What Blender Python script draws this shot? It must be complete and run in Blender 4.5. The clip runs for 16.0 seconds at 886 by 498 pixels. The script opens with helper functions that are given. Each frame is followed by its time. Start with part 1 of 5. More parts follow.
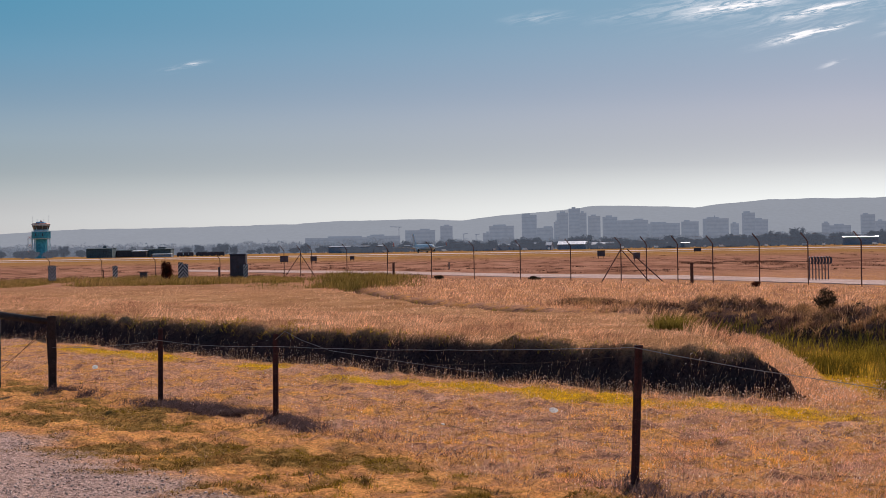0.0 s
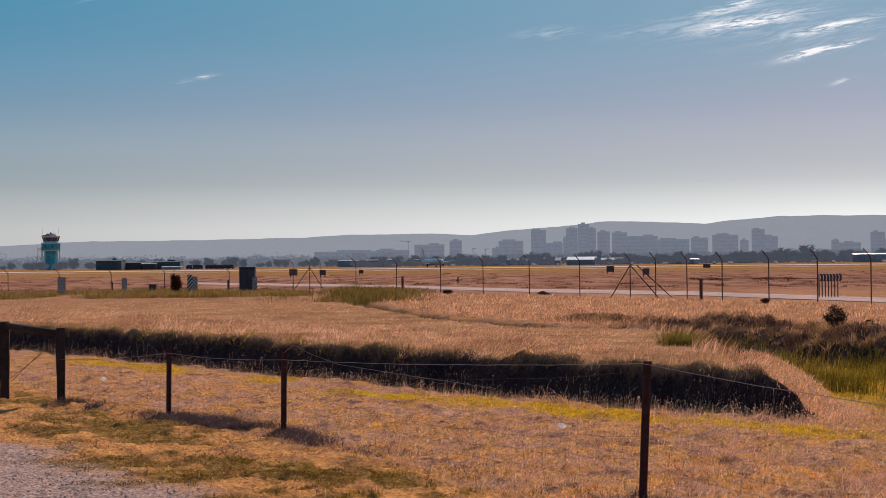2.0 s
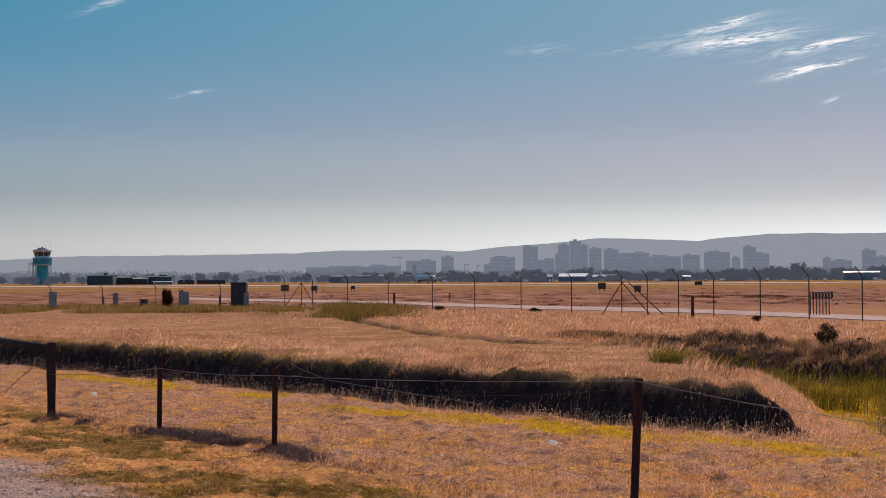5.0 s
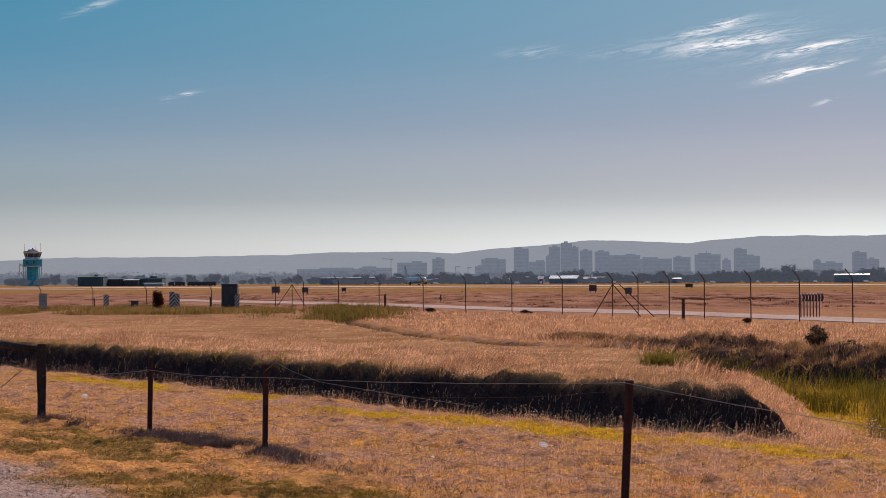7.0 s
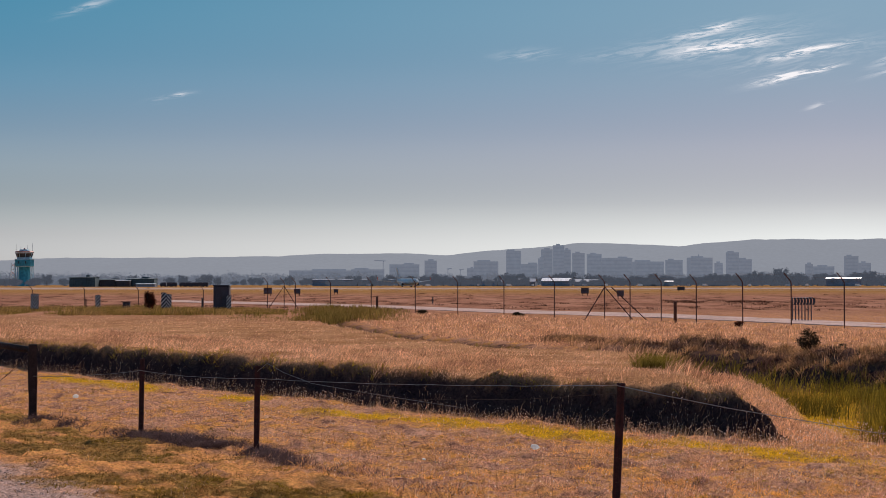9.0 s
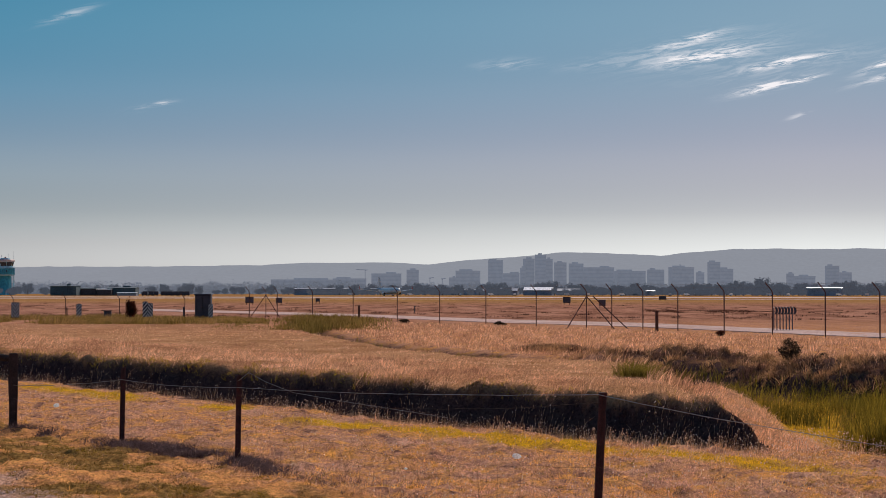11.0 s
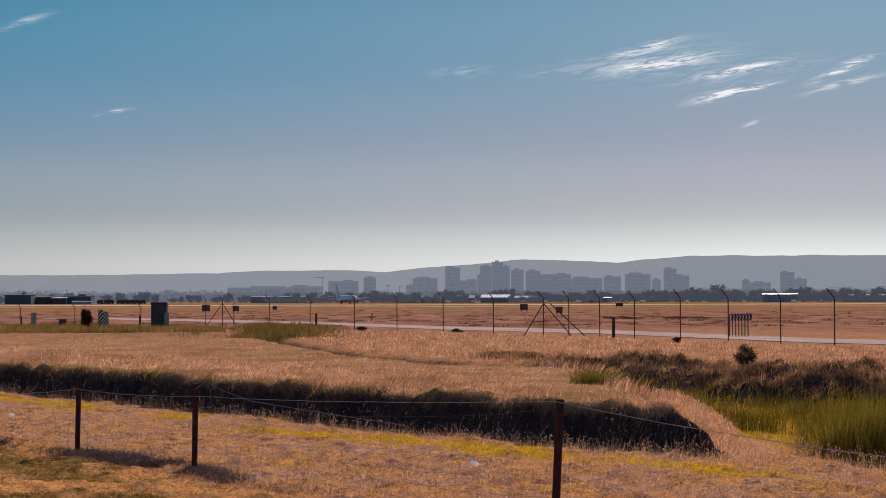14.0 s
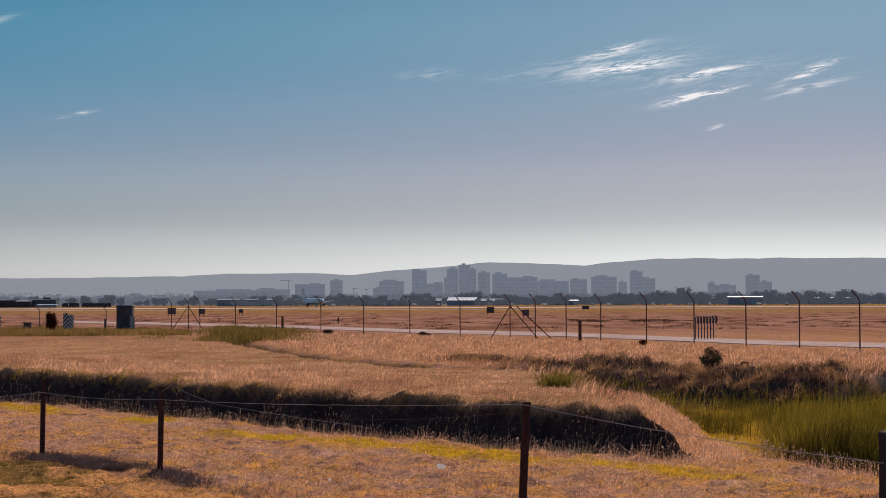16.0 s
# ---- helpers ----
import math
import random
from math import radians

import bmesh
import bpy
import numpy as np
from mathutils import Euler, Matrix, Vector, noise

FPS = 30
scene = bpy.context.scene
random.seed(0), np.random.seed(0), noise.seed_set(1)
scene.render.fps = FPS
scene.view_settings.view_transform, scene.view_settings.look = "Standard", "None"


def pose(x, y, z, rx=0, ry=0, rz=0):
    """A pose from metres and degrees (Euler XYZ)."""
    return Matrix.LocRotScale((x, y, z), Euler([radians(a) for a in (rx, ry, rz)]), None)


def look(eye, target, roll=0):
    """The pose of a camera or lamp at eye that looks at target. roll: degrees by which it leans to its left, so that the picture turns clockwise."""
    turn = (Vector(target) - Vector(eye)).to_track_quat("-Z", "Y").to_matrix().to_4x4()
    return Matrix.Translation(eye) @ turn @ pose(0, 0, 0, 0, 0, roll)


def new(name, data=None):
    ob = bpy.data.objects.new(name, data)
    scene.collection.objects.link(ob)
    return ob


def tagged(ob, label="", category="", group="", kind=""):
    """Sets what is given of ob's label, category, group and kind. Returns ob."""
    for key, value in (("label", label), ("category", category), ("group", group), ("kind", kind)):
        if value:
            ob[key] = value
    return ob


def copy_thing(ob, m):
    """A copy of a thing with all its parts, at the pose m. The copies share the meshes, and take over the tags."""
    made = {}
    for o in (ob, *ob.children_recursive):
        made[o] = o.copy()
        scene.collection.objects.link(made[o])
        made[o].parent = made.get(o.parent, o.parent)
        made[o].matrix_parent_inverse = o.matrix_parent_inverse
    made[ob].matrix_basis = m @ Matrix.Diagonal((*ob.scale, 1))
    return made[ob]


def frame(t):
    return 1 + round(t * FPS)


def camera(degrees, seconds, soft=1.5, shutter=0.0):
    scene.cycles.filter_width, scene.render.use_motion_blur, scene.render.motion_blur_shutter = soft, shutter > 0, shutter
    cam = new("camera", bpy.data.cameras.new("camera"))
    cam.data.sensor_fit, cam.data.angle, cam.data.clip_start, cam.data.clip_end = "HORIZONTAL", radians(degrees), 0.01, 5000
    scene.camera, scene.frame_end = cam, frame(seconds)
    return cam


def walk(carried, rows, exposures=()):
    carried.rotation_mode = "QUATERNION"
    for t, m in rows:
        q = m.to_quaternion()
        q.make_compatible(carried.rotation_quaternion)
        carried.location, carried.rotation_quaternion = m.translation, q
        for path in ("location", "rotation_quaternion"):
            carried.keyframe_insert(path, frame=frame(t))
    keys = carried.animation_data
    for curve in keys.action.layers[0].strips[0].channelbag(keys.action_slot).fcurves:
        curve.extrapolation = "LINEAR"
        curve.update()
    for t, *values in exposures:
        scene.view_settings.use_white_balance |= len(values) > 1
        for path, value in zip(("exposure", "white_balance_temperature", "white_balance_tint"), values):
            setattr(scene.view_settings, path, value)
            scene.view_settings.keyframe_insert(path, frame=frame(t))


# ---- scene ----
cam = camera(30.26, 16.0, soft=0.7)
EYE = 1.9
# seconds, yaw, pitch, roll: the camera turns on its stand
ROWS = [
    (0.0, 0.561, 0.017, 0.958),
    (0.5, 0.688, 0.197, 0.806),
    (1.0, 0.784, 0.346, 0.657),
    (1.5, 0.864, 0.435, 0.604),
    (2.0, 0.880, 0.528, 0.565),
    (2.5, 0.857, 0.618, 0.506),
    (3.0, 0.804, 0.721, 0.484),
    (3.5, 0.746, 0.830, 0.452),
    (4.0, 0.693, 0.941, 0.399),
    (6.5, 0.378, 1.161, 0.261),
    (7.0, 0.274, 1.158, 0.256),
    (7.5, 0.180, 1.128, 0.252),
    (8.0, 0.104, 1.147, 0.121),
    (8.5, 0.045, 1.141, 0.048),
    (9.0, -0.000, 1.225, 0.000),
    (11.5, -0.869, 1.591, -0.060),
    (12.0, -1.114, 1.626, -0.050),
    (12.5, -1.352, 1.652, 0.018),
    (13.0, -1.599, 1.696, 0.101),
    (13.5, -1.858, 1.744, 0.160),
    (14.0, -2.125, 1.807, 0.129),
    (14.5, -2.410, 1.892, 0.153),
    (15.0, -2.717, 1.928, 0.171),
    (15.5, -3.014, 1.931, 0.166),
    (16.0, -3.291, 1.906, 0.173),
]
walk(cam, [(t, pose(0, 0, EYE, 90 + pitch, roll, yaw)) for t, yaw, pitch, roll in ROWS],
     [(0.0, 0.04), (2.0, -0.04), (3.5, -0.05), (9.0, -0.10), (16.0, -0.16)])

# ---- world and sun ----
SUN_AZ, SUN_EL = radians(20), radians(36)  # azimuth from +y towards +x
world = bpy.data.worlds.new("world")
scene.world = world
world.use_nodes = True
wn, wl = world.node_tree.nodes, world.node_tree.links
wn.clear()


def wmath(op, a, b=None, c=None, clamp=False):
    n = wn.new("ShaderNodeMath")
    n.operation, n.use_clamp = op, clamp
    for i, v in enumerate((a, b, c)):
        if v is None:
            continue
        if isinstance(v, (int, float)):
            n.inputs[i].default_value = v
        else:
            wl.new(v, n.inputs[i])
    return n.outputs[0]


def ramp(nodes, stops, smooth=True):
    n = nodes.new("ShaderNodeValToRGB")
    el = n.color_ramp.elements
    while len(el) < len(stops):
        el.new(0.5)
    for e, (p, c) in zip(el, stops):
        e.position, e.color = p, (*c, 1)
    n.color_ramp.interpolation = "CARDINAL" if smooth else "LINEAR"
    return n


tc = wn.new("ShaderNodeTexCoord")
sep = wn.new("ShaderNodeSeparateXYZ")
wl.new(tc.outputs["Generated"], sep.inputs[0])
dx, dy, dz = sep.outputs
sky = wn.new("ShaderNodeTexSky")
sky.sky_type, sky.sun_disc = "NISHITA", False
sky.sun_elevation, sky.sun_rotation, sky.dust_density = SUN_EL, SUN_AZ, 2.0
skyc = wn.new("ShaderNodeVectorMath")
skyc.operation = "SCALE"
skyc.inputs["Scale"].default_value = 0.06
wl.new(sky.outputs[0], skyc.inputs[0])
# hazy gradient towards the horizon
el_in = wmath("MULTIPLY", dz, 2.0, clamp=True)
grad = ramp(wn, [(0.0, (0.98, 0.99, 0.99)), (0.05, (0.92, 0.955, 0.965)), (0.098, (0.555, 0.58, 0.63)), (0.174, (0.38, 0.415, 0.53)), (0.26, (0.24, 0.36, 0.50)), (0.36, (0.18, 0.34, 0.49)), (1.0, (0.07, 0.17, 0.34))])
wl.new(el_in, grad.inputs[0])
# dimmer and bluer away from the sun's side
away = ramp(wn, [(0.0, (0.58, 0.57, 0.58)), (0.06, (0.60, 0.59, 0.60)), (0.14, (0.66, 0.82, 0.83)), (0.24, (0.46, 0.82, 0.91)), (0.36, (0.24, 0.73, 0.84)), (1.0, (0.6, 0.8, 0.9))], False)
wl.new(el_in, away.inputs[0])
az = wmath("MULTIPLY_ADD", dx, 2.0, 0.54, clamp=True)
side = wn.new("ShaderNodeMix")
side.data_type = "RGBA"
wl.new(az, side.inputs[0])
wl.new(away.outputs[0], side.inputs[6])
side.inputs[7].default_value = (1, 1, 1, 1)
mul = wn.new("ShaderNodeMix")
mul.data_type, mul.blend_type = "RGBA", "MULTIPLY"
mul.inputs[0].default_value = 1.0
wl.new(grad.outputs[0], mul.inputs[6])
wl.new(side.outputs[2], mul.inputs[7])
mixs = wn.new("ShaderNodeMix")
mixs.data_type = "RGBA"
mixs.inputs[0].default_value = 0.92
wl.new(skyc.outputs[0], mixs.inputs[6])
wl.new(mul.outputs[2], mixs.inputs[7])
# cirrus: (across, up, half length, half height, tilt, strength), as slopes from the eye
CIRRUS = [
    (0.164, 0.1555, 0.017, 0.0022, 14, 1.3), (0.172, 0.1455, 0.027, 0.0034, 8, 1.5), (0.222, 0.1425, 0.021, 0.0021, 12, 1.5),
    (0.208, 0.1265, 0.017, 0.0024, 13, 1.5), (0.228, 0.1305, 0.014, 0.0016, 12, 1.1), (0.2285, 0.109, 0.006, 0.0014, 18, 0.45), (0.285, 0.1425, 0.016, 0.0020, 22, 1.4), (0.288, 0.1345, 0.022, 0.0018, 14, 0.9), (0.297, 0.149, 0.012, 0.0014, 14, 0.6),
    (0.170, 0.149, 0.045, 0.0085, 9, 0.26), (0.225, 0.141, 0.05, 0.006, 9, 0.22), (0.050, 0.1405, 0.016, 0.0030, 3, 0.26), (0.115, 0.143, 0.030, 0.0030, 9, 0.16),
    (-0.160, 0.1160, 0.006, 0.0012, 5, 0.6), (-0.170, 0.1135, 0.012, 0.0016, 12, 0.22), (-0.218, 0.170, 0.014, 0.0020, 18, 0.45),
]
cu, cv = wmath("DIVIDE", dx, wmath("MAXIMUM", dy, 0.05)), wmath("DIVIDE", dz, wmath("MAXIMUM", dy, 0.05))
total = None
for u0, v0, a, b, tilt, s in CIRRUS:
    ct, st = math.cos(radians(tilt)), math.sin(radians(tilt))
    du, dv = wmath("SUBTRACT", cu, u0), wmath("SUBTRACT", cv, v0)
    p = wmath("ADD", wmath("MULTIPLY", du, ct / a), wmath("MULTIPLY", dv, st / a))
    q = wmath("ADD", wmath("MULTIPLY", du, -st / b), wmath("MULTIPLY", dv, ct / b))
    e = wmath("POWER", 2.718, wmath("MULTIPLY", wmath("ADD", wmath("MULTIPLY", p, p), wmath("MULTIPLY", q, q)), -1.0))
    e = wmath("MULTIPLY", e, s)
    total = e if total is None else wmath("ADD", total, e)
comb = wn.new("ShaderNodeCombineXYZ")
wl.new(wmath("ADD", wmath("MULTIPLY", cu, 22.0), wmath("MULTIPLY", cv, 30.0)), comb.inputs[0])
wl.new(wmath("ADD", wmath("MULTIPLY", cv, 190.0), wmath("MULTIPLY", cu, -38.0)), comb.inputs[1])
cn = wn.new("ShaderNodeTexNoise")
cn.inputs["Scale"].default_value, cn.inputs["Detail"].default_value, cn.inputs["Roughness"].default_value, cn.inputs["Distortion"].default_value = 1.6, 7.0, 0.62, 1.4
wl.new(comb.outputs[0], cn.inputs["Vector"])
wisp = wmath("MULTIPLY", wmath("SUBTRACT", cn.outputs["Fac"], 0.42), 5.0, clamp=True)
cover = wmath("MULTIPLY", wmath("MULTIPLY", total, wisp), 0.95, clamp=True)
withc = wn.new("ShaderNodeMix")
withc.data_type = "RGBA"
wl.new(cover, withc.inputs[0])
wl.new(mixs.outputs[2], withc.inputs[6])
withc.inputs[7].default_value = (1.0, 0.97, 1.0, 1)
bg = wn.new("ShaderNodeBackground")
wl.new(withc.outputs[2], bg.inputs[0])
bg.inputs[1].default_value = 1.0
wo = wn.new("ShaderNodeOutputWorld")
wl.new(bg.outputs[0], wo.inputs[0])

sun = new("sun", bpy.data.lights.new("sun", "SUN"))
sun.data.energy, sun.data.angle, sun.data.color = 4.6, radians(0.6), (1.0, 0.865, 0.78)
sdir = Vector((math.sin(SUN_AZ) * math.cos(SUN_EL), math.cos(SUN_AZ) * math.cos(SUN_EL), math.sin(SUN_EL)))
sun.matrix_world = look(sdir * 60, (0, 0, 0))

# ---- materials ----
def material(name, base, second=None, scale=5.0, rough=0.85, metal=0.0, bump=0.3, fine=60.0, bump_scale=None, spread=(0.35, 0.65), translucent=0.0, island=0.0, spec=0.3, third=None):
    """Two colours mixed by coarse noise, fine grain over it, bump; island: brightness spread per blade or leaf."""
    m = bpy.data.materials.new(name)
    m.use_nodes = True
    n, l = m.node_tree.nodes, m.node_tree.links
    b = n["Principled BSDF"]
    second = second or tuple(c * 0.75 for c in base)
    geo = n.new("ShaderNodeNewGeometry")
    t1 = n.new("ShaderNodeTexNoise")
    t1.inputs["Scale"].default_value, t1.inputs["Detail"].default_value = scale, 6
    t2 = n.new("ShaderNodeTexNoise")
    t2.inputs["Scale"].default_value, t2.inputs["Detail"].default_value = fine, 3
    for t in (t1, t2):
        l.new(geo.outputs["Position"], t.inputs["Vector"])
    r = ramp(n, [(spread[0], base), (spread[1], second)] if third is None else [(spread[0], base), (0.5, third), (spread[1], second)], False)
    l.new(t1.outputs["Fac"], r.inputs[0])
    val = n.new("ShaderNodeHueSaturation")
    l.new(r.outputs[0], val.inputs["Color"])
    mr = n.new("ShaderNodeMapRange")
    mr.inputs["To Min"].default_value, mr.inputs["To Max"].default_value = 0.72, 1.28
    mr.inputs["From Min"].default_value, mr.inputs["From Max"].default_value = 0.3, 0.7
    l.new(t2.outputs["Fac"], mr.inputs["Value"])
    last = mr.outputs[0]
    if island:
        mi = n.new("ShaderNodeMapRange")
        mi.inputs["To Min"].default_value, mi.inputs["To Max"].default_value = 1 - island, 1 + island
        l.new(geo.outputs["Random Per Island"], mi.inputs["Value"])
        mm = n.new("ShaderNodeMath")
        mm.operation = "MULTIPLY"
        l.new(last, mm.inputs[0]), l.new(mi.outputs[0], mm.inputs[1])
        last = mm.outputs[0]
    l.new(last, val.inputs["Value"])
    l.new(val.outputs[0], b.inputs["Base Color"])
    b.inputs["Roughness"].default_value, b.inputs["Metallic"].default_value = rough, metal
    b.inputs["Specular IOR Level"].default_value = 0.0 if translucent else spec
    if bump:
        bp = n.new("ShaderNodeBump")
        bp.inputs["Strength"].default_value, bp.inputs["Distance"].default_value = bump, 0.02
        l.new((t2 if bump_scale is None else t1).outputs["Fac"], bp.inputs["Height"])
        l.new(bp.outputs[0], b.inputs["Normal"])
    if translucent:
        tr = n.new("ShaderNodeBsdfTranslucent")
        l.new(val.outputs[0], tr.inputs[0])
        mx = n.new("ShaderNodeMixShader")
        mx.inputs[0].default_value = translucent
        l.new(b.outputs[0], mx.inputs[1]), l.new(tr.outputs[0], mx.inputs[2])
        l.new(mx.outputs[0], n["Material Output"].inputs[0])
    return m


def haze_glow(name, base, glow):
    """Far backdrop material; the haze of kilometres of air is put in as emission."""
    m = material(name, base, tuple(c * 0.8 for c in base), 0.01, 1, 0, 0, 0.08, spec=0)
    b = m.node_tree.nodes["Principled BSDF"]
    b.inputs["Emission Color"].default_value, b.inputs["Emission Strength"].default_value = (*glow, 1), 1.0
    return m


M = {
    "picket": material("rusty_steel", (0.085, 0.028, 0.026), (0.05, 0.018, 0.018), 14, 0.8, 0.2, 0.3, 90),
    "old_wood": material("weathered_timber", (0.046, 0.027, 0.026), (0.028, 0.016, 0.014), 9, 0.9, 0, 0.6, 60),
    "wire": material("galvanised_wire", (0.46, 0.42, 0.40), (0.30, 0.24, 0.22), 12, 0.5, 0.7, 0, 80),
    "rust_wire": material("rusted_wire", (0.16, 0.085, 0.05), (0.09, 0.045, 0.03), 12, 0.7, 0.4, 0, 80),
    "fence_steel": material("fence_post_steel", (0.12, 0.05, 0.042), (0.07, 0.034, 0.03), 6, 0.7, 0.3, 0.1, 40),
    "meadow": material("dry_short_grass", (0.88, 0.44, 0.10), (0.66, 0.35, 0.25), 0.9, 0.7, 0, 0, 14, translucent=0.5, island=0.75, third=(0.72, 0.33, 0.11), spread=(0.42, 0.58)),
    "brown": material("withered_tufts", (0.62, 0.33, 0.17), (0.84, 0.49, 0.30), 2.0, 0.8, 0, 0, 14, translucent=0.45, island=0.6),
    "twig": material("grey_dead_stems", (0.20, 0.13, 0.12), (0.10, 0.06, 0.06), 3.0, 0.8, 0, 0, 14, translucent=0.3, island=0.7),
    "mat": material("creeping_weed_mat", (0.34, 0.20, 0.03), (0.42, 0.20, 0.07), 1.2, 0.8, 0, 0, 9, translucent=0.4, island=0.6, third=(0.20, 0.11, 0.03)),
    "lush": material("yellow_green_grass", (0.95, 0.57, 0.02), (0.78, 0.43, 0.05), 1.0, 0.7, 0, 0, 9, translucent=0.5, island=0.3),
    "straw": material("long_straw_grass", (0.80, 0.46, 0.285), (0.38, 0.18, 0.11), 0.9, 0.6, 0, 0, 7, translucent=0.5, island=0.7, third=(0.64, 0.34, 0.185), spread=(0.38, 0.62)),
    # the bank front's shade is put into this grass colour
    "bank": material("shade_dark_bank_grass", (0.050, 0.027, 0.033), (0.032, 0.019, 0.021), 1.3, 0.8, 0, 0, 9, translucent=0.2, island=0.5),
    "crest": material("olive_crest_grass", (0.46, 0.29, 0.03), (0.28, 0.16, 0.03), 1.3, 0.8, 0, 0, 9, translucent=0.4, island=0.45),
    "reed": material("green_reed", (0.12, 0.088, 0.015), (0.32, 0.215, 0.027), 0.6, 0.6, 0, 0, 6, translucent=0.35, island=0.6, spread=(0.42, 0.6)),
    "seed": material("fluffy_seed_head", (0.92, 0.74, 0.64), (0.82, 0.60, 0.48), 3, 0.8, 0, 0, 40, translucent=0.6, island=0.3),
    "litter": material("white_paper", (0.93, 0.92, 0.9), (0.88, 0.86, 0.84), 20, 0.7, 0, 0.2, 60, translucent=0.75),
    "cabinet": material("dark_grey_green_paint", (0.062, 0.052, 0.068), (0.046, 0.040, 0.052), 3, 0.6, 0.1, 0.05, 30),
    "pebble": material("gravel_stone", (0.60, 0.43, 0.35), (0.42, 0.28, 0.23), 20, 0.9, 0, 0.2, 90, island=0.4),
    "weed": material("olive_weeds", (0.22, 0.15, 0.03), (0.42, 0.25, 0.10), 0.5, 0.8, 0, 0, 3, translucent=0.35, island=0.5),
    "tuft": material("dark_reddish_tufts", (0.12, 0.05, 0.03), (0.07, 0.03, 0.02), 0.3, 0.8, 0, 0, 3, translucent=0.2, island=0.5),
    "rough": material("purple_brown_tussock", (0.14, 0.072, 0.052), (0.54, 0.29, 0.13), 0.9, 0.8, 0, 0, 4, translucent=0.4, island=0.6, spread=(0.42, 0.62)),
    "sign": material("dull_sign_paint", (0.13, 0.10, 0.11), (0.09, 0.07, 0.075), 2, 0.8, 0, 0, 12, spec=0.1),
    # made very pale to paint the meadow's bright sun specks
    "glint": material("glint_stalks", (0.92, 0.70, 0.48), (0.80, 0.56, 0.36), 3, 0.6, 0, 0, 20, translucent=0.55, island=0.2),
    "clump": material("yellow_green_clump", (0.26, 0.19, 0.035), (0.15, 0.105, 0.025), 3, 0.7, 0, 0, 12, translucent=0.45, island=0.5),
    "dull": material("dull_green_weeds", (0.16, 0.115, 0.025), (0.30, 0.19, 0.06), 0.5, 0.8, 0, 0, 3, translucent=0.35, island=0.5),
    "black": material("black_paint", (0.03, 0.03, 0.045), (0.02, 0.02, 0.03), 5, 0.6, 0, 0, 30),
    "white": material("white_paint", (0.62, 0.60, 0.60), (0.48, 0.46, 0.46), 4, 0.6, 0, 0, 30),
    "asphalt": material("pale_asphalt", (0.58, 0.41, 0.35), (0.46, 0.31, 0.26), 0.3, 1.0, 0, 0, 4, spec=0.0),
    "runway": material("runway_concrete", (0.72, 0.58, 0.54), (0.60, 0.48, 0.45), 0.02, 0.9, 0, 0, 0.5, spec=0.0),
    # leaves given a faint glow, lifting the trees as haze would
    "leaf": haze_glow("hazy_tree_leaves", (0.055, 0.06, 0.055), (0.056, 0.064, 0.086)),
    "leaf_near": material("shrub_leaves", (0.05, 0.045, 0.028), (0.075, 0.05, 0.03), 2, 0.8, 0, 0, 12, translucent=0.25, island=0.5),
    "leaf_rust": material("rusty_shrub_leaves", (0.12, 0.035, 0.02), (0.07, 0.03, 0.02), 2, 0.8, 0, 0, 12, translucent=0.25, island=0.4),
    "bark": material("bark", (0.09, 0.065, 0.05), (0.05, 0.038, 0.03), 2, 0.9, 0, 0.2, 12),
    # hills and city glow by themselves to imitate the pale haze over them
    "hill": haze_glow("hazy_hills", (0.04, 0.045, 0.05), (0.262, 0.275, 0.315)),
    "city": haze_glow("hazy_concrete", (0.12, 0.125, 0.14), (0.150, 0.168, 0.212)),
    "city_dark": haze_glow("hazy_glazing", (0.10, 0.105, 0.12), (0.143, 0.161, 0.205)),
    "teal": material("teal_concrete", (0.05, 0.30, 0.40), (0.04, 0.25, 0.34), 0.08, 0.8, 0, 0, 0.6),
    "teal_pale": material("pale_blue_render", (0.36, 0.56, 0.64), (0.30, 0.48, 0.56), 0.08, 0.8, 0, 0, 0.6),
    "redroof": material("red_painted_steel", (0.42, 0.12, 0.09), (0.32, 0.09, 0.07), 0.2, 0.6, 0, 0, 1),
    "glass": material("dark_glazing", (0.03, 0.05, 0.065), (0.02, 0.035, 0.05), 0.2, 0.15, 0, 0, 1, spec=0.6),
    "shed": material("dark_shed_cladding", (0.07, 0.11, 0.125), (0.05, 0.075, 0.09), 0.1, 0.7, 0, 0, 1),
    "shed_brown": material("dark_brown_cladding", (0.075, 0.062, 0.07), (0.055, 0.046, 0.052), 0.1, 0.7, 0, 0, 1),
    "shed_white": material("white_cladding", (0.62, 0.62, 0.64), (0.5, 0.5, 0.53), 0.1, 0.5, 0, 0, 1),
    "shed_grey": material("grey_cladding", (0.26, 0.29, 0.36), (0.20, 0.23, 0.28), 0.1, 0.7, 0, 0, 1),
    "roof_metal": material("bright_metal_roof", (0.80, 0.79, 0.80), (0.70, 0.70, 0.72), 0.1, 0.42, 0.8, 0, 1),
    "plane_white": material("aircraft_white_paint", (0.48, 0.54, 0.58), (0.42, 0.48, 0.52), 0.2, 0.3, 0, 0, 2),
    "plane_red": material("aircraft_red_paint", (0.5, 0.05, 0.04), (0.42, 0.05, 0.04), 0.2, 0.3, 0, 0, 2),
    "tyre": material("black_rubber", (0.02, 0.02, 0.02), (0.03, 0.03, 0.03), 3, 0.8, 0, 0, 20),
    "soil_red": material("reddish_timber", (0.12, 0.05, 0.035), (0.08, 0.035, 0.025), 6, 0.9, 0, 0.2, 30),
}


# ---- the lie of the land ----
def hashed(i, j):
    h = np.sin(i * 127.1 + j * 311.7) * 43758.5453
    return h - np.floor(h)


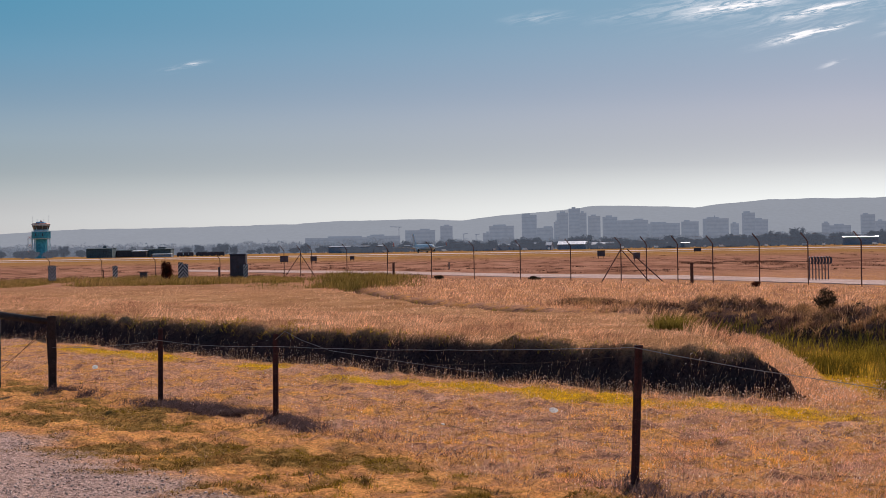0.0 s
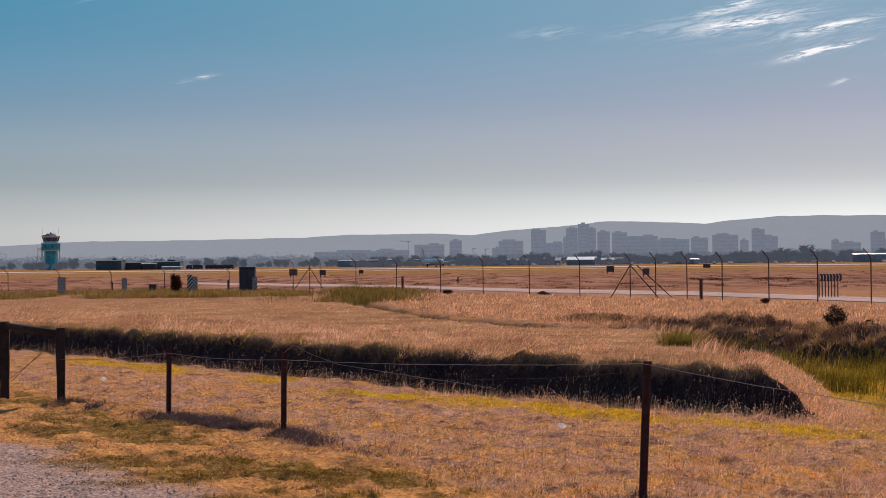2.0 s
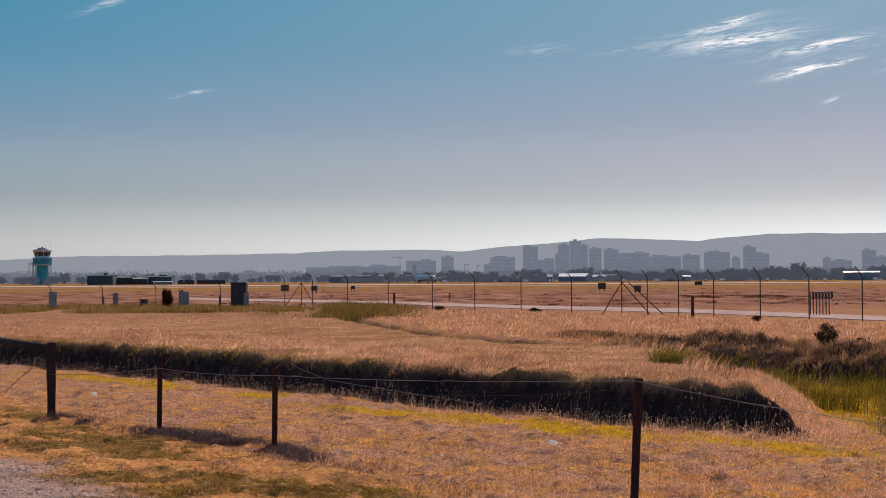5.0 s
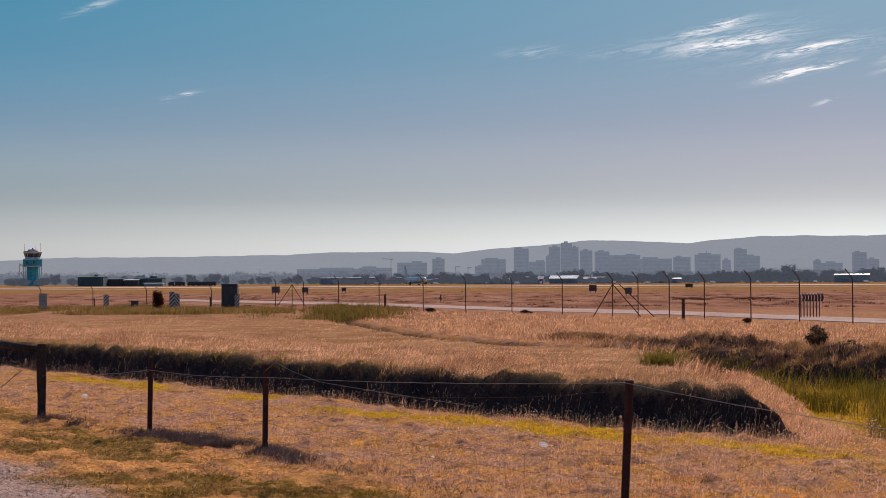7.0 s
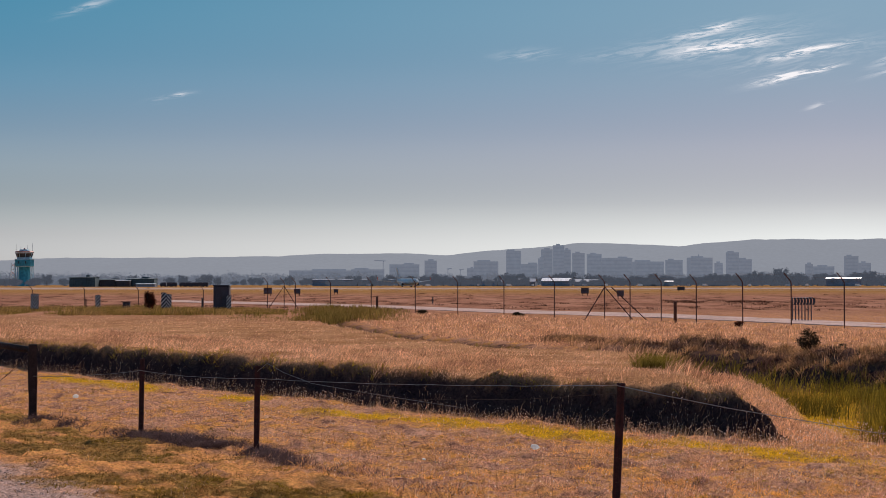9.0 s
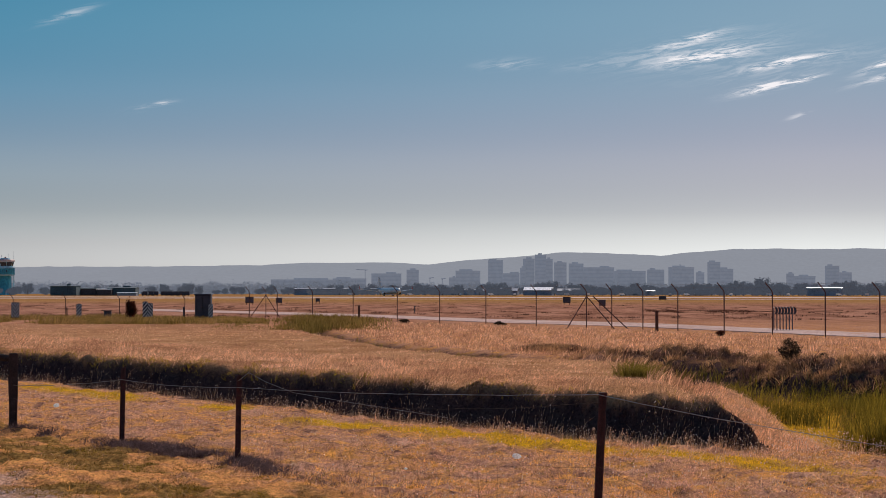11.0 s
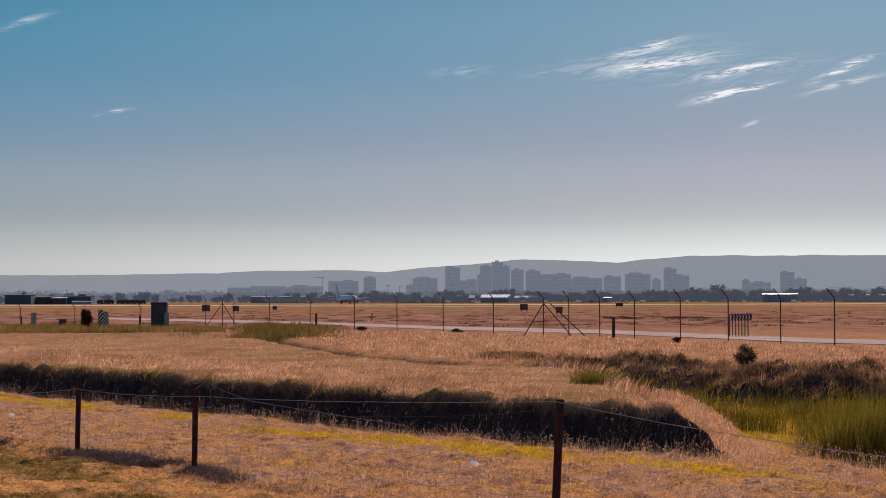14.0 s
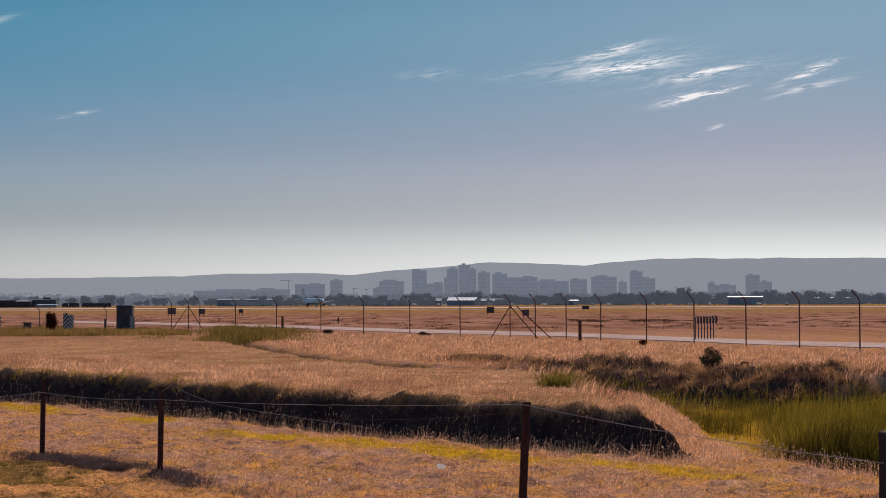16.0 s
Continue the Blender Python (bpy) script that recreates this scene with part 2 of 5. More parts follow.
def vnoise(x, y):
    """Smooth value noise, 0 to 1."""
    i, j = np.floor(x), np.floor(y)
    fx, fy = x - i, y - j
    fx, fy = fx * fx * (3 - 2 * fx), fy * fy * (3 - 2 * fy)
    a, b, c, d = hashed(i, j), hashed(i + 1, j), hashed(i, j + 1), hashed(i + 1, j + 1)
    return (a * (1 - fx) + b * fx) * (1 - fy) + (c * (1 - fx) + d * fx) * fy


def fbm(x, y):
    return 0.55 * vnoise(x, y) + 0.3 * vnoise(x * 2.1 + 7, y * 2.1 + 3) + 0.15 * vnoise(x * 4.3 + 1, y * 4.3 + 9)


def smooth(a, b, v):
    """0 at a, 1 at b (either may be the greater)."""
    t = np.clip((v - a) / (b - a), 0, 1)
    return t * t * (3 - 2 * t)


def inside(poly, x, y):
    """Distance to the polygon's outline, positive inside."""
    best = np.full(x.shape, 1e18)
    odd = np.zeros(x.shape, bool)
    for (ax, ay), (bx, by) in zip(poly, poly[1:] + poly[:1]):
        ex, ey = bx - ax, by - ay
        t = np.clip(((x - ax) * ex + (y - ay) * ey) / (ex * ex + ey * ey), 0, 1)
        best = np.minimum(best, (x - ax - t * ex) ** 2 + (y - ay - t * ey) ** 2)
        odd ^= ((ay > y) != (by > y)) & (x < ex * (y - ay) / (ey + 1e-12) + ax)
    return np.where(odd, 1, -1) * np.sqrt(best)


FRONT = [(-30, 57), (-14, 42.0), (-8.7, 35.8), (-7.06, 33.5), (-4.44, 30.2), (-2.11, 26.7), (-0.26, 24.55), (1.31, 22.6), (2.67, 21.0), (3.4, 20.4), (4.2, 19.5)]
EDGE = [(4.38, 21.3), (4.6, 24), (4.95, 27.5), (5.3, 31), (5.2, 34.5), (4.0, 36.5), (2.0, 38.5), (-0.5, 46), (-2.7, 58), (-5.5, 74), (-9, 95)]
BERM = FRONT + EDGE + [(-60, 110)]
FARBANK = [(-8, 104), (-4.6, 84), (-1.6, 66), (0.6, 57), (3.2, 50.5), (6.3, 46.5), (8.0, 43.5), (9.0, 40.5), (10.3, 38.2), (13.2, 39), (18, 40)]
CHANNEL = [(4.55, 20.7), (4.75, 23), (5.1, 26), (5.45, 29), (5.8, 32), (5.6, 35), (4.4, 37), (2.4, 39.2), (-0.1, 46.6), (-2.3, 58.5), (-5.1, 74.5), (-8.5, 95)] + FARBANK + [(18, 8), (8.6, 13), (6.5, 16.3), (5.9, 18.2), (5.3, 19.8)]
GRAVEL = [(-14, 25), (-5.0, 17.7), (-3.6, 15.2), (-2.0, 12.9), (-1.0, 10), (0, 5), (-14, 3)]


def berm_in(x, y):
    return inside(BERM, x + 0.5 * (fbm(x * 1.3, y * 1.3) - 0.5), y + 0.9 * (fbm(x * 0.9 + 5, y * 0.9) - 0.5))


def line_gap(line, x, y):
    """Distance to an open line."""
    best = np.full(np.shape(x), 1e18)
    for (ax, ay), (bx, by) in zip(line, line[1:]):
        ex, ey = bx - ax, by - ay
        t = np.clip(((x - ax) * ex + (y - ay) * ey) / (ex * ex + ey * ey), 0, 1)
        best = np.minimum(best, (x - ax - t * ex) ** 2 + (y - ay - t * ey) ** 2)
    return np.sqrt(best)


def front_gap(x, y):
    return line_gap(FRONT, x, y)


def flank(x, y):
    """0 on the bank's steep front, 1 on its long side towards the ditch."""
    return smooth(-0.35, 0.25, front_gap(x, y) - line_gap([(4.35, 19.4)] + EDGE, x, y))


def far_lip(x, y):
    """The broken far bank of the ditch, where it stands up from the reeds."""
    gap = line_gap(FARBANK, x, y)
    return (1 - smooth(0.9, 3.6, gap)) * smooth(0.07, 0.14, x / np.maximum(y, 1)) * (y > 30) * (y < 62)


def channel_in(x, y):
    return inside(CHANNEL, x + 0.8 * (vnoise(x * 0.6, y * 0.6) - 0.5), y)


def ground(x, y):
    x, y = np.asarray(x, float), np.asarray(y, float)
    near = 1 - smooth(60, 120, np.hypot(x, y))
    z = near * (0.10 * (fbm(x * 0.5, y * 0.5) - 0.5) + 0.05 * (fbm(x * 2.3, y * 2.3) - 0.5) + 0.025 * (vnoise(x * 9, y * 9) - 0.5))
    b = berm_in(x, y)
    side, front = flank(x, y), front_gap(x, y)
    z = z + 0.45 * smooth(-0.08, 0.5 + 0.75 * side, b) * (1 - smooth(50, 88, y))
    z = z + 0.13 * smooth(0.05, 0.55 + 0.6 * side, b) * (1 - smooth(2.5, 9, front))
    # ragged, slumping crest
    z = z + 0.10 * (fbm(x * 2.3, y * 2.3) - 0.5) * smooth(0.1, 0.5, b) * (1 - smooth(0.8, 1.8, b)) * (1 - side)
    z = z + 0.07 * (vnoise(x * 6, y * 6) - 0.5) * smooth(-0.1, 0.2, b) * (1 - smooth(0.5, 0.9, b)) * (1 - side)
    c = channel_in(x, y)
    z = z - 0.58 * smooth(-0.2, 1.2, c) * (1 - smooth(80, 105, y)) * (0.45 + 0.55 * (1 - smooth(36, 46, y)))
    # rough tussocky far side of the channel
    lip = far_lip(x, y)
    lump = 0.75 * (fbm(x * 0.75 + 0.4 * y, y * 0.5) - 0.5) + 0.7 * (fbm(x * 2.0 + 3, y * 1.3) - 0.5)
    z = z + lip * smooth(0.9, -0.9, c) * (0.05 + lump)
    # tufted turf
    turf = (1 - smooth(-0.3, 0.0, b)) * (1 - smooth(-0.3, 0.0, c)) * (1 - smooth(30, 45, y)) * near
    return z + turf * (0.055 * smooth(0.45, 0.75, fbm(x * 3.1 + 2, y * 2.4)) + 0.03 * (vnoise(x * 14, y * 11) - 0.5)) * (1 - 0.8 * smooth(-0.6, 0.4, inside(GRAVEL, x, y)))


def place(x, y):
    return float(ground(np.array([x]), np.array([y]))[0])


def mesh_np(name, V, F):
    """A mesh from arrays of points and of faces with the same number of corners."""
    me = bpy.data.meshes.new(name)
    V, F = np.asarray(V, np.float32), np.asarray(F, np.int32)
    me.vertices.add(len(V))
    me.vertices.foreach_set("co", V.ravel())
    me.loops.add(F.size)
    me.loops.foreach_set("vertex_index", F.ravel())
    me.polygons.add(len(F))
    me.polygons.foreach_set("loop_start", np.arange(0, F.size, F.shape[1], dtype=np.int32))
    me.update(calc_edges=True)
    return me


# one sheet of ground, fine in the sector that is looked at, out to the horizon
ang = np.concatenate([np.arange(-180, -24, 6.0), np.arange(-24, 26, 0.14), np.arange(26, 180, 6.0)])
rad = np.concatenate([[0.01, 2, 4, 6], np.geomspace(7, 16, 58), np.geomspace(16.1, 75, 250), np.geomspace(76, 4950, 220)])
A, R = np.meshgrid(np.radians(ang), rad)
gx, gy = (R * np.sin(A)).ravel(), (R * np.cos(A)).ravel()
gx = gx + 0.5 * (R.ravel() < 1)
gz = ground(gx, gy)
nr, na = len(rad), len(ang)
ii, jj = np.meshgrid(np.arange(nr - 1), np.arange(na), indexing="ij")
k = (jj + 1) % na
quads = np.stack([ii * na + jj, ii * na + k, (ii + 1) * na + k, (ii + 1) * na + jj], -1).reshape(-1, 4)[:, ::-1]
gme = mesh_np("ground", np.stack([gx, gy, gz], -1), quads)
gme.polygons.foreach_set("use_smooth", np.ones(len(quads), bool))


def zone(name, values):
    at = gme.attributes.new(name, "FLOAT", "POINT")
    at.data.foreach_set("value", np.asarray(values, np.float32))


def gravel_w(x, y):
    return smooth(-0.5, 0.4, inside(GRAVEL, x, y) + 1.3 * (fbm(x * 1.6, y * 2.6) - 0.5))


def lush_w(x, y):
    """Green strips along the foot of the bank and in the channel."""
    toe = np.interp(x, [p[0] for p in FRONT], [p[1] for p in FRONT])
    gap = toe - y + 1.6 * (fbm(x * 0.8, y * 0.8) - 0.5)
    strip = smooth(0.7, 1.2, gap) * (1 - smooth(1.8, 2.9, gap)) * smooth(0.35, 0.49, fbm(x * 0.5 + 3, y * 0.5)) * (x < 6)
    return np.maximum(strip, smooth(0.2, 0.9, channel_in(x, y)) * (1 - smooth(34, 46, y)) * (1 - smooth(0.26, 0.29, x / np.maximum(y, 1))))


def mat_w(x, y):
    """Creeping green-brown weeds on the verge before the fence."""
    f = y + 1.656 * x - 14.93  # ahead of the fence line: positive
    return (1 - smooth(-1.6, -0.3, f + 1.2 * (fbm(x, y) - 0.5))) * smooth(0.48, 0.54, 0.65 * fbm(x * 0.8 + 9, y * 1.0) + 0.35 * fbm(x * 3.0, y * 3.0)) * (y < 26)


def verge_w(x, y):
    f = y + 1.656 * x - 14.93
    return (1 - smooth(-1.4, 0.0, f + 1.5 * (fbm(x * 1.3, y * 1.3) - 0.5))) * (y < 40)


zone("gravel", gravel_w(gx, gy))
zone("lush", lush_w(gx, gy))
zone("mat", mat_w(gx, gy))
zone("verge", verge_w(gx, gy))
bi, ci, lipw = berm_in(gx, gy), channel_in(gx, gy), far_lip(gx, gy)
# shade painted dark: bank front, broken far lip and foot of the right-hand reeds
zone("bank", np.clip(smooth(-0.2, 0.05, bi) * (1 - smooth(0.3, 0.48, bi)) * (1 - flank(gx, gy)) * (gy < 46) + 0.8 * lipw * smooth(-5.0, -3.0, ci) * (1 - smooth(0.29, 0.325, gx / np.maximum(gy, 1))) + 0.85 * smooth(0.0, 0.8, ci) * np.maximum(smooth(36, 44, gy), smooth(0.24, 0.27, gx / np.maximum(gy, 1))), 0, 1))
zone("berm", smooth(0.15, 0.4, bi))

gm = bpy.data.materials.new("ground_cover")
gm.use_nodes = True
n, l = gm.node_tree.nodes, gm.node_tree.links
gb = n["Principled BSDF"]
gb.inputs["Roughness"].default_value, gb.inputs["Specular IOR Level"].default_value = 1.0, 0.0
geo = n.new("ShaderNodeNewGeometry")


def gnoise(scale, detail=6, stretch=None, rough=0.6):
    t = n.new("ShaderNodeTexNoise")
    t.inputs["Scale"].default_value, t.inputs["Detail"].default_value, t.inputs["Roughness"].default_value = scale, detail, rough
    src = geo.outputs["Position"]
    if stretch:
        mp = n.new("ShaderNodeMapping")
        mp.inputs["Scale"].default_value = stretch
        l.new(src, mp.inputs["Vector"])
        src = mp.outputs[0]
    l.new(src, t.inputs["Vector"])
    return t.outputs["Fac"]


def gramp(fac, stops):
    r = ramp(n, stops, False)
    l.new(fac, r.inputs[0])
    return r.outputs[0]


def gmix(fac, a, b):
    mx = n.new("ShaderNodeMix")
    mx.data_type = "RGBA"
    l.new(fac, mx.inputs[0]), l.new(a, mx.inputs[6]), l.new(b, mx.inputs[7])
    return mx.outputs[2]


def gattr(name):
    a = n.new("ShaderNodeAttribute")
    a.attribute_name = name
    return a.outputs["Fac"]


sy = n.new("ShaderNodeSeparateXYZ")
l.new(geo.outputs["Position"], sy.inputs[0])


def grange(v, a, b):
    mr = n.new("ShaderNodeMapRange")
    mr.inputs["From Min"].default_value, mr.inputs["From Max"].default_value = a, b
    l.new(v, mr.inputs["Value"])
    return mr.outputs[0]


col = gramp(gnoise(2.4, 10, None, 0.72), [(0.36, (0.80, 0.36, 0.085)), (0.46, (0.66, 0.30, 0.10)), (0.54, (0.52, 0.25, 0.15)), (0.63, (0.19, 0.09, 0.065))])
verge = gramp(gnoise(2.6, 10, None, 0.7), [(0.36, (0.82, 0.38, 0.12)), (0.5, (0.68, 0.29, 0.10)), (0.64, (0.40, 0.19, 0.10))])
grey = gramp(gnoise(3.0, 8, None, 0.7), [(0.38, (0.74, 0.385, 0.245)), (0.62, (0.38, 0.185, 0.12))])
col = gmix(grange(gnoise(0.75, 5, None, 0.65), 0.47, 0.62), col, grey)
col = gmix(gattr("verge"), col, verge)
col = gmix(gattr("mat"), col, gramp(gnoise(7), [(0.35, (0.14, 0.08, 0.025)), (0.65, (0.44, 0.23, 0.07))]))
col = gmix(gattr("lush"), col, gramp(gnoise(2.5), [(0.35, (0.68, 0.37, 0.025)), (0.65, (0.40, 0.20, 0.03))]))
col = gmix(gattr("berm"), col, gramp(gnoise(0.5), [(0.35, (0.58, 0.30, 0.15)), (0.65, (0.38, 0.18, 0.08))]))
# near-black ground, mostly standing in for shade on the bank and lip
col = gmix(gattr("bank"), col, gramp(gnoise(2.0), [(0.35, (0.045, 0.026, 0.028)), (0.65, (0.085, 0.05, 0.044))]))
col = gmix(gattr("gravel"), col, gramp(gnoise(30, 4), [(0.36, (0.64, 0.43, 0.36)), (0.5, (0.52, 0.33, 0.265)), (0.64, (0.32, 0.195, 0.15))]))
# the airfield: pinkish straw, then brown, then a band of yellow-green mown grass
far1 = gramp(gnoise(0.28, 8, (1, 0.13, 1), 0.7), [(0.38, (0.50, 0.25, 0.165)), (0.5, (0.38, 0.175, 0.11)), (0.62, (0.21, 0.095, 0.06))])
far2 = gramp(gnoise(0.12, 6, (1, 0.06, 1), 0.7), [(0.36, (0.44, 0.225, 0.075)), (0.64, (0.33, 0.16, 0.065))])
col = gmix(grange(sy.outputs[1], 75, 125), col, far1)
col = gmix(grange(sy.outputs[1], 250, 420), col, far2)
speck = n.new("ShaderNodeHueSaturation")
l.new(col, speck.inputs["Color"])
sr = n.new("ShaderNodeMapRange")
for key, v in (("From Min", 0.34), ("From Max", 0.62), ("To Min", 0.42), ("To Max", 1.22)):
    sr.inputs[key].default_value = v
l.new(gnoise(26, 6, (1, 0.55, 1), 0.75), sr.inputs["Value"])
l.new(sr.outputs[0], speck.inputs["Value"])
l.new(speck.outputs[0], gb.inputs["Base Color"])
bp = n.new("ShaderNodeBump")
bp.inputs["Strength"].default_value, bp.inputs["Distance"].default_value = 0.9, 0.05
l.new(gnoise(22, 5), bp.inputs["Height"])
l.new(bp.outputs[0], gb.inputs["Normal"])
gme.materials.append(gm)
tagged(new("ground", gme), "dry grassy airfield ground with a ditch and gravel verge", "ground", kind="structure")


# ---- builders ----
class Geo:
    """Collects points and faces of one mesh."""

    def __init__(self):
        self.v, self.f = [], []

    def box(self, c, s, turn=0.0, chamfer=0.0):
        x, y, z = c
        hx, hy, hz = s[0] / 2, s[1] / 2, s[2] / 2
        ct, st = math.cos(turn), math.sin(turn)
        k = len(self.v)
        if chamfer:
            q = chamfer
            ring = [(-hx + q, -hy), (hx - q, -hy), (hx, -hy + q), (hx, hy - q), (hx - q, hy), (-hx + q, hy), (-hx, hy - q), (-hx, -hy + q)]
            inner = [(-hx + q, -hy + q), (hx - q, -hy + q), (hx - q, -hy + q), (hx - q, hy - q), (hx - q, hy - q), (-hx + q, hy - q), (-hx + q, hy - q), (-hx + q, -hy + q)]
            levels = [(ring, -hz), (ring, hz - q), (inner, hz)]
            for pts, zz in levels:
                self.v += [(x + a * ct - b * st, y + a * st + b * ct, z + zz) for a, b in pts]
            for lev in range(2):
                for i in range(8):
                    j = (i + 1) % 8
                    self.f.append((k + lev * 8 + i, k + lev * 8 + j, k + lev * 8 + 8 + j, k + lev * 8 + 8 + i))
            self.f.append(tuple(k + 16 + i for i in (0, 2, 4, 6)))
            self.f.append(tuple(k + i for i in range(7, -1, -1)))
            return self
        for dz in (-hz, hz):
            for a, b in ((-hx, -hy), (hx, -hy), (hx, hy), (-hx, hy)):
                self.v.append((x + a * ct - b * st, y + a * st + b * ct, z + dz))
        for q in ((3, 2, 1, 0), (4, 5, 6, 7), (0, 1, 5, 4), (1, 2, 6, 5), (2, 3, 7, 6), (3, 0, 4, 7)):
            self.f.append(tuple(k + i for i in q))
        return self

    def tube(self, points, radii, sides=8, caps=True):
        pts = [Vector(p) for p in points]
        if isinstance(radii, (int, float)):
            radii = [radii] * len(pts)
        k = len(self.v)
        for i, p in enumerate(pts):
            d = (pts[min(i + 1, len(pts) - 1)] - pts[max(i - 1, 0)]).normalized()
            a = d.cross(Vector((0.12, 0.31, 0.94) if abs(d.z) < 0.8 else (1, 0.1, 0))).normalized()
            b = d.cross(a)
            for s in range(sides):
                w = 2 * math.pi * s / sides
                self.v.append(tuple(p + radii[i] * (math.cos(w) * a + math.sin(w) * b)))
        for i in range(len(pts) - 1):
            for s in range(sides):
                t = (s + 1) % sides
                self.f.append((k + i * sides + s, k + i * sides + t, k + (i + 1) * sides + t, k + (i + 1) * sides + s))
        if caps:
            self.f.append(tuple(k + s for s in range(sides - 1, -1, -1)))
            self.f.append(tuple(k + (len(pts) - 1) * sides + s for s in range(sides)))
        return self

    def prism(self, outline, depth, origin=(0, 0, 0), turn=0.0):
        """An outline in x and z, given depth along y."""
        ct, st = math.cos(turn), math.sin(turn)
        k, m = len(self.v), len(outline)
        for y in (-depth / 2, depth / 2):
            self.v += [(origin[0] + a * ct - y * st, origin[1] + a * st + y * ct, origin[2] + b) for a, b in outline]
        self.f.append(tuple(k + i for i in range(m)))
        self.f.append(tuple(k + m + i for i in range(m - 1, -1, -1)))
        for i in range(m):
            j = (i + 1) % m
            self.f.append((k + i, k + m + i, k + m + j, k + j))
        return self

    def mesh(self, name, mat, flat=True):
        me = bpy.data.meshes.new(name)
        me.from_pydata(self.v, [], self.f)
        bm = bmesh.new()
        bm.from_mesh(me)
        bmesh.ops.recalc_face_normals(bm, faces=bm.faces)
        bm.to_mesh(me)
        bm.free()
        if not flat:
            me.polygons.foreach_set("use_smooth", [True] * len(me.polygons))
        me.materials.append(M[mat])
        return me


def part(name, geo, mat, parent, label="", flat=True):
    ob = new(name, geo.mesh(name, mat, flat) if isinstance(geo, Geo) else geo)
    ob.parent = parent
    return tagged(ob, label)


def thing(name, label, category, x=0.0, y=0.0, z=None, turn=0.0, group="", kind=""):
    ob = new(name)
    ob.empty_display_size = 0.2
    ob.matrix_basis = pose(x, y, place(x, y) if z is None else z, 0, 0, turn)
    return tagged(ob, label, category, group, kind)


rng = np.random.default_rng(7)


# ---- roads on the airfield ----
def strip(name, near, far, z, mat, label):
    """A paved strip between two edges, with thickness."""
    V, F = [], []
    for (ax, ay), (bx, by) in zip(near, far):
        V += [(ax, ay, z - 0.12), (ax, ay, z), (bx, by, z), (bx, by, z - 0.12)]
    for i in range(len(near) - 1):
        a = 4 * i
        for q in range(3):
            F.append((a + q, a + q + 1, a + 5 + q, a + 4 + q)[::-1])
    me = bpy.data.meshes.new(name)
    me.from_pydata(V, [], F)
    me.materials.append(M[mat])
    return tagged(new(name, me), label, "road", kind="structure")


strip("road", [(29, 59), (22.5, 66), (18.9, 71.5), (12.4, 92), (3.9, 107), (-5.6, 132), (-30, 175)],
      [(33, 64), (25.5, 73), (21.2, 79), (14, 104), (4.5, 120), (-6.4, 148), (-33, 195)], 0.03, "asphalt", "pale asphalt perimeter road crossing the dry airfield")
strip("runway", [(-900, 690), (900, 690)], [(-1100, 800), (1100, 800)], 0.05, "runway", "wide pale concrete runway beyond the grass")
strip("taxiway", [(-600, 560), (600, 470)], [(-600, 574), (600, 482)], 0.05, "runway", "narrow concrete taxiway across the mown grass")


# ---- old fence in the foreground ----
farm_fence = thing("farm_fence", "old sagging wire fence with rusty steel pickets", "fence", 0, 0, 0)


def picket(x, y, h, lean):
    """A Y-section steel picket with bolt holes, driven into the ground."""
    z, g = place(x, y), Geo()
    for w in (90, 210, 330):
        c, s = math.cos(radians(w)), math.sin(radians(w))
        k = len(g.v)
        for zz in (-0.15, h):
            px, py = x + lean * zz, y
            for r, t in ((0.0, -0.006), (0.034, -0.005), (0.034, 0.005), (0.0, 0.006)):
                g.v.append((px + r * c - t * s, py + r * s + t * c, z + zz))
        g.f += [(k, k + 1, k + 5, k + 4), (k + 1, k + 2, k + 6, k + 5), (k + 2, k + 3, k + 7, k + 6), (k + 4, k + 5, k + 6, k + 7)]
    return g.box((x + lean * h, y, z + h - 0.012), (0.05, 0.05, 0.024), 0.4)


PICKETS = [(-3.77, 20.5, 0.95, 0.015), (-2.09, 18.4, 1.0, 0.012), (1.33, 12.72, 1.10, 0.045)]
for x, y, h, lean in PICKETS:
    part("picket", picket(x, y, h, lean), "picket", farm_fence, "rusty steel star picket")


def timber(x, y, h, w, turn=0.25):
    """A square-sawn post with a weathered, uneven head."""
    bm = bmesh.new()
    bmesh.ops.create_cube(bm, size=1)
    bmesh.ops.subdivide_edges(bm, edges=[e for e in bm.edges if abs(e.verts[0].co.z - e.verts[1].co.z) > 0.5], cuts=6)
    for v in bm.verts:
        v.co = Vector((v.co.x * w * (1 + 0.05 * math.sin(v.co.z * 9)), v.co.y * w, (v.co.z + 0.5) * (h + 0.2) - 0.2))
        v.co += Vector((random.uniform(-1, 1), random.uniform(-1, 1), random.uniform(-1, 1))) * 0.005
    bmesh.ops.bevel(bm, geom=bm.edges[:], offset=0.008, segments=1, affect="EDGES")
    me = bpy.data.meshes.new("post")
    bm.transform(pose(x, y, place(x, y), 0, 0, math.degrees(turn)))
    bm.to_mesh(me)
    bm.free()
    me.materials.append(M["old_wood"])
    return me


part("end_post", timber(3.228, 9.6, 1.155, 0.13), None, farm_fence, "thick dark timber end post")
strainer = thing("strainer", "two dark timber strainer posts joined by a top rail", "fence post", 0, 0, 0)
part("post", timber(-5.70, 22.8, 1.06, 0.12), None, strainer)
part("post", timber(-6.80, 23.9, 1.12, 0.14), None, strainer)
part("rail", Geo().tube([(-6.74, 23.84, place(-6.8, 23.9) + 1.06), (-5.73, 22.83, place(-5.7, 22.8) + 0.98)], [0.05, 0.045], 8), "old_wood", strainer, "round top rail", False)
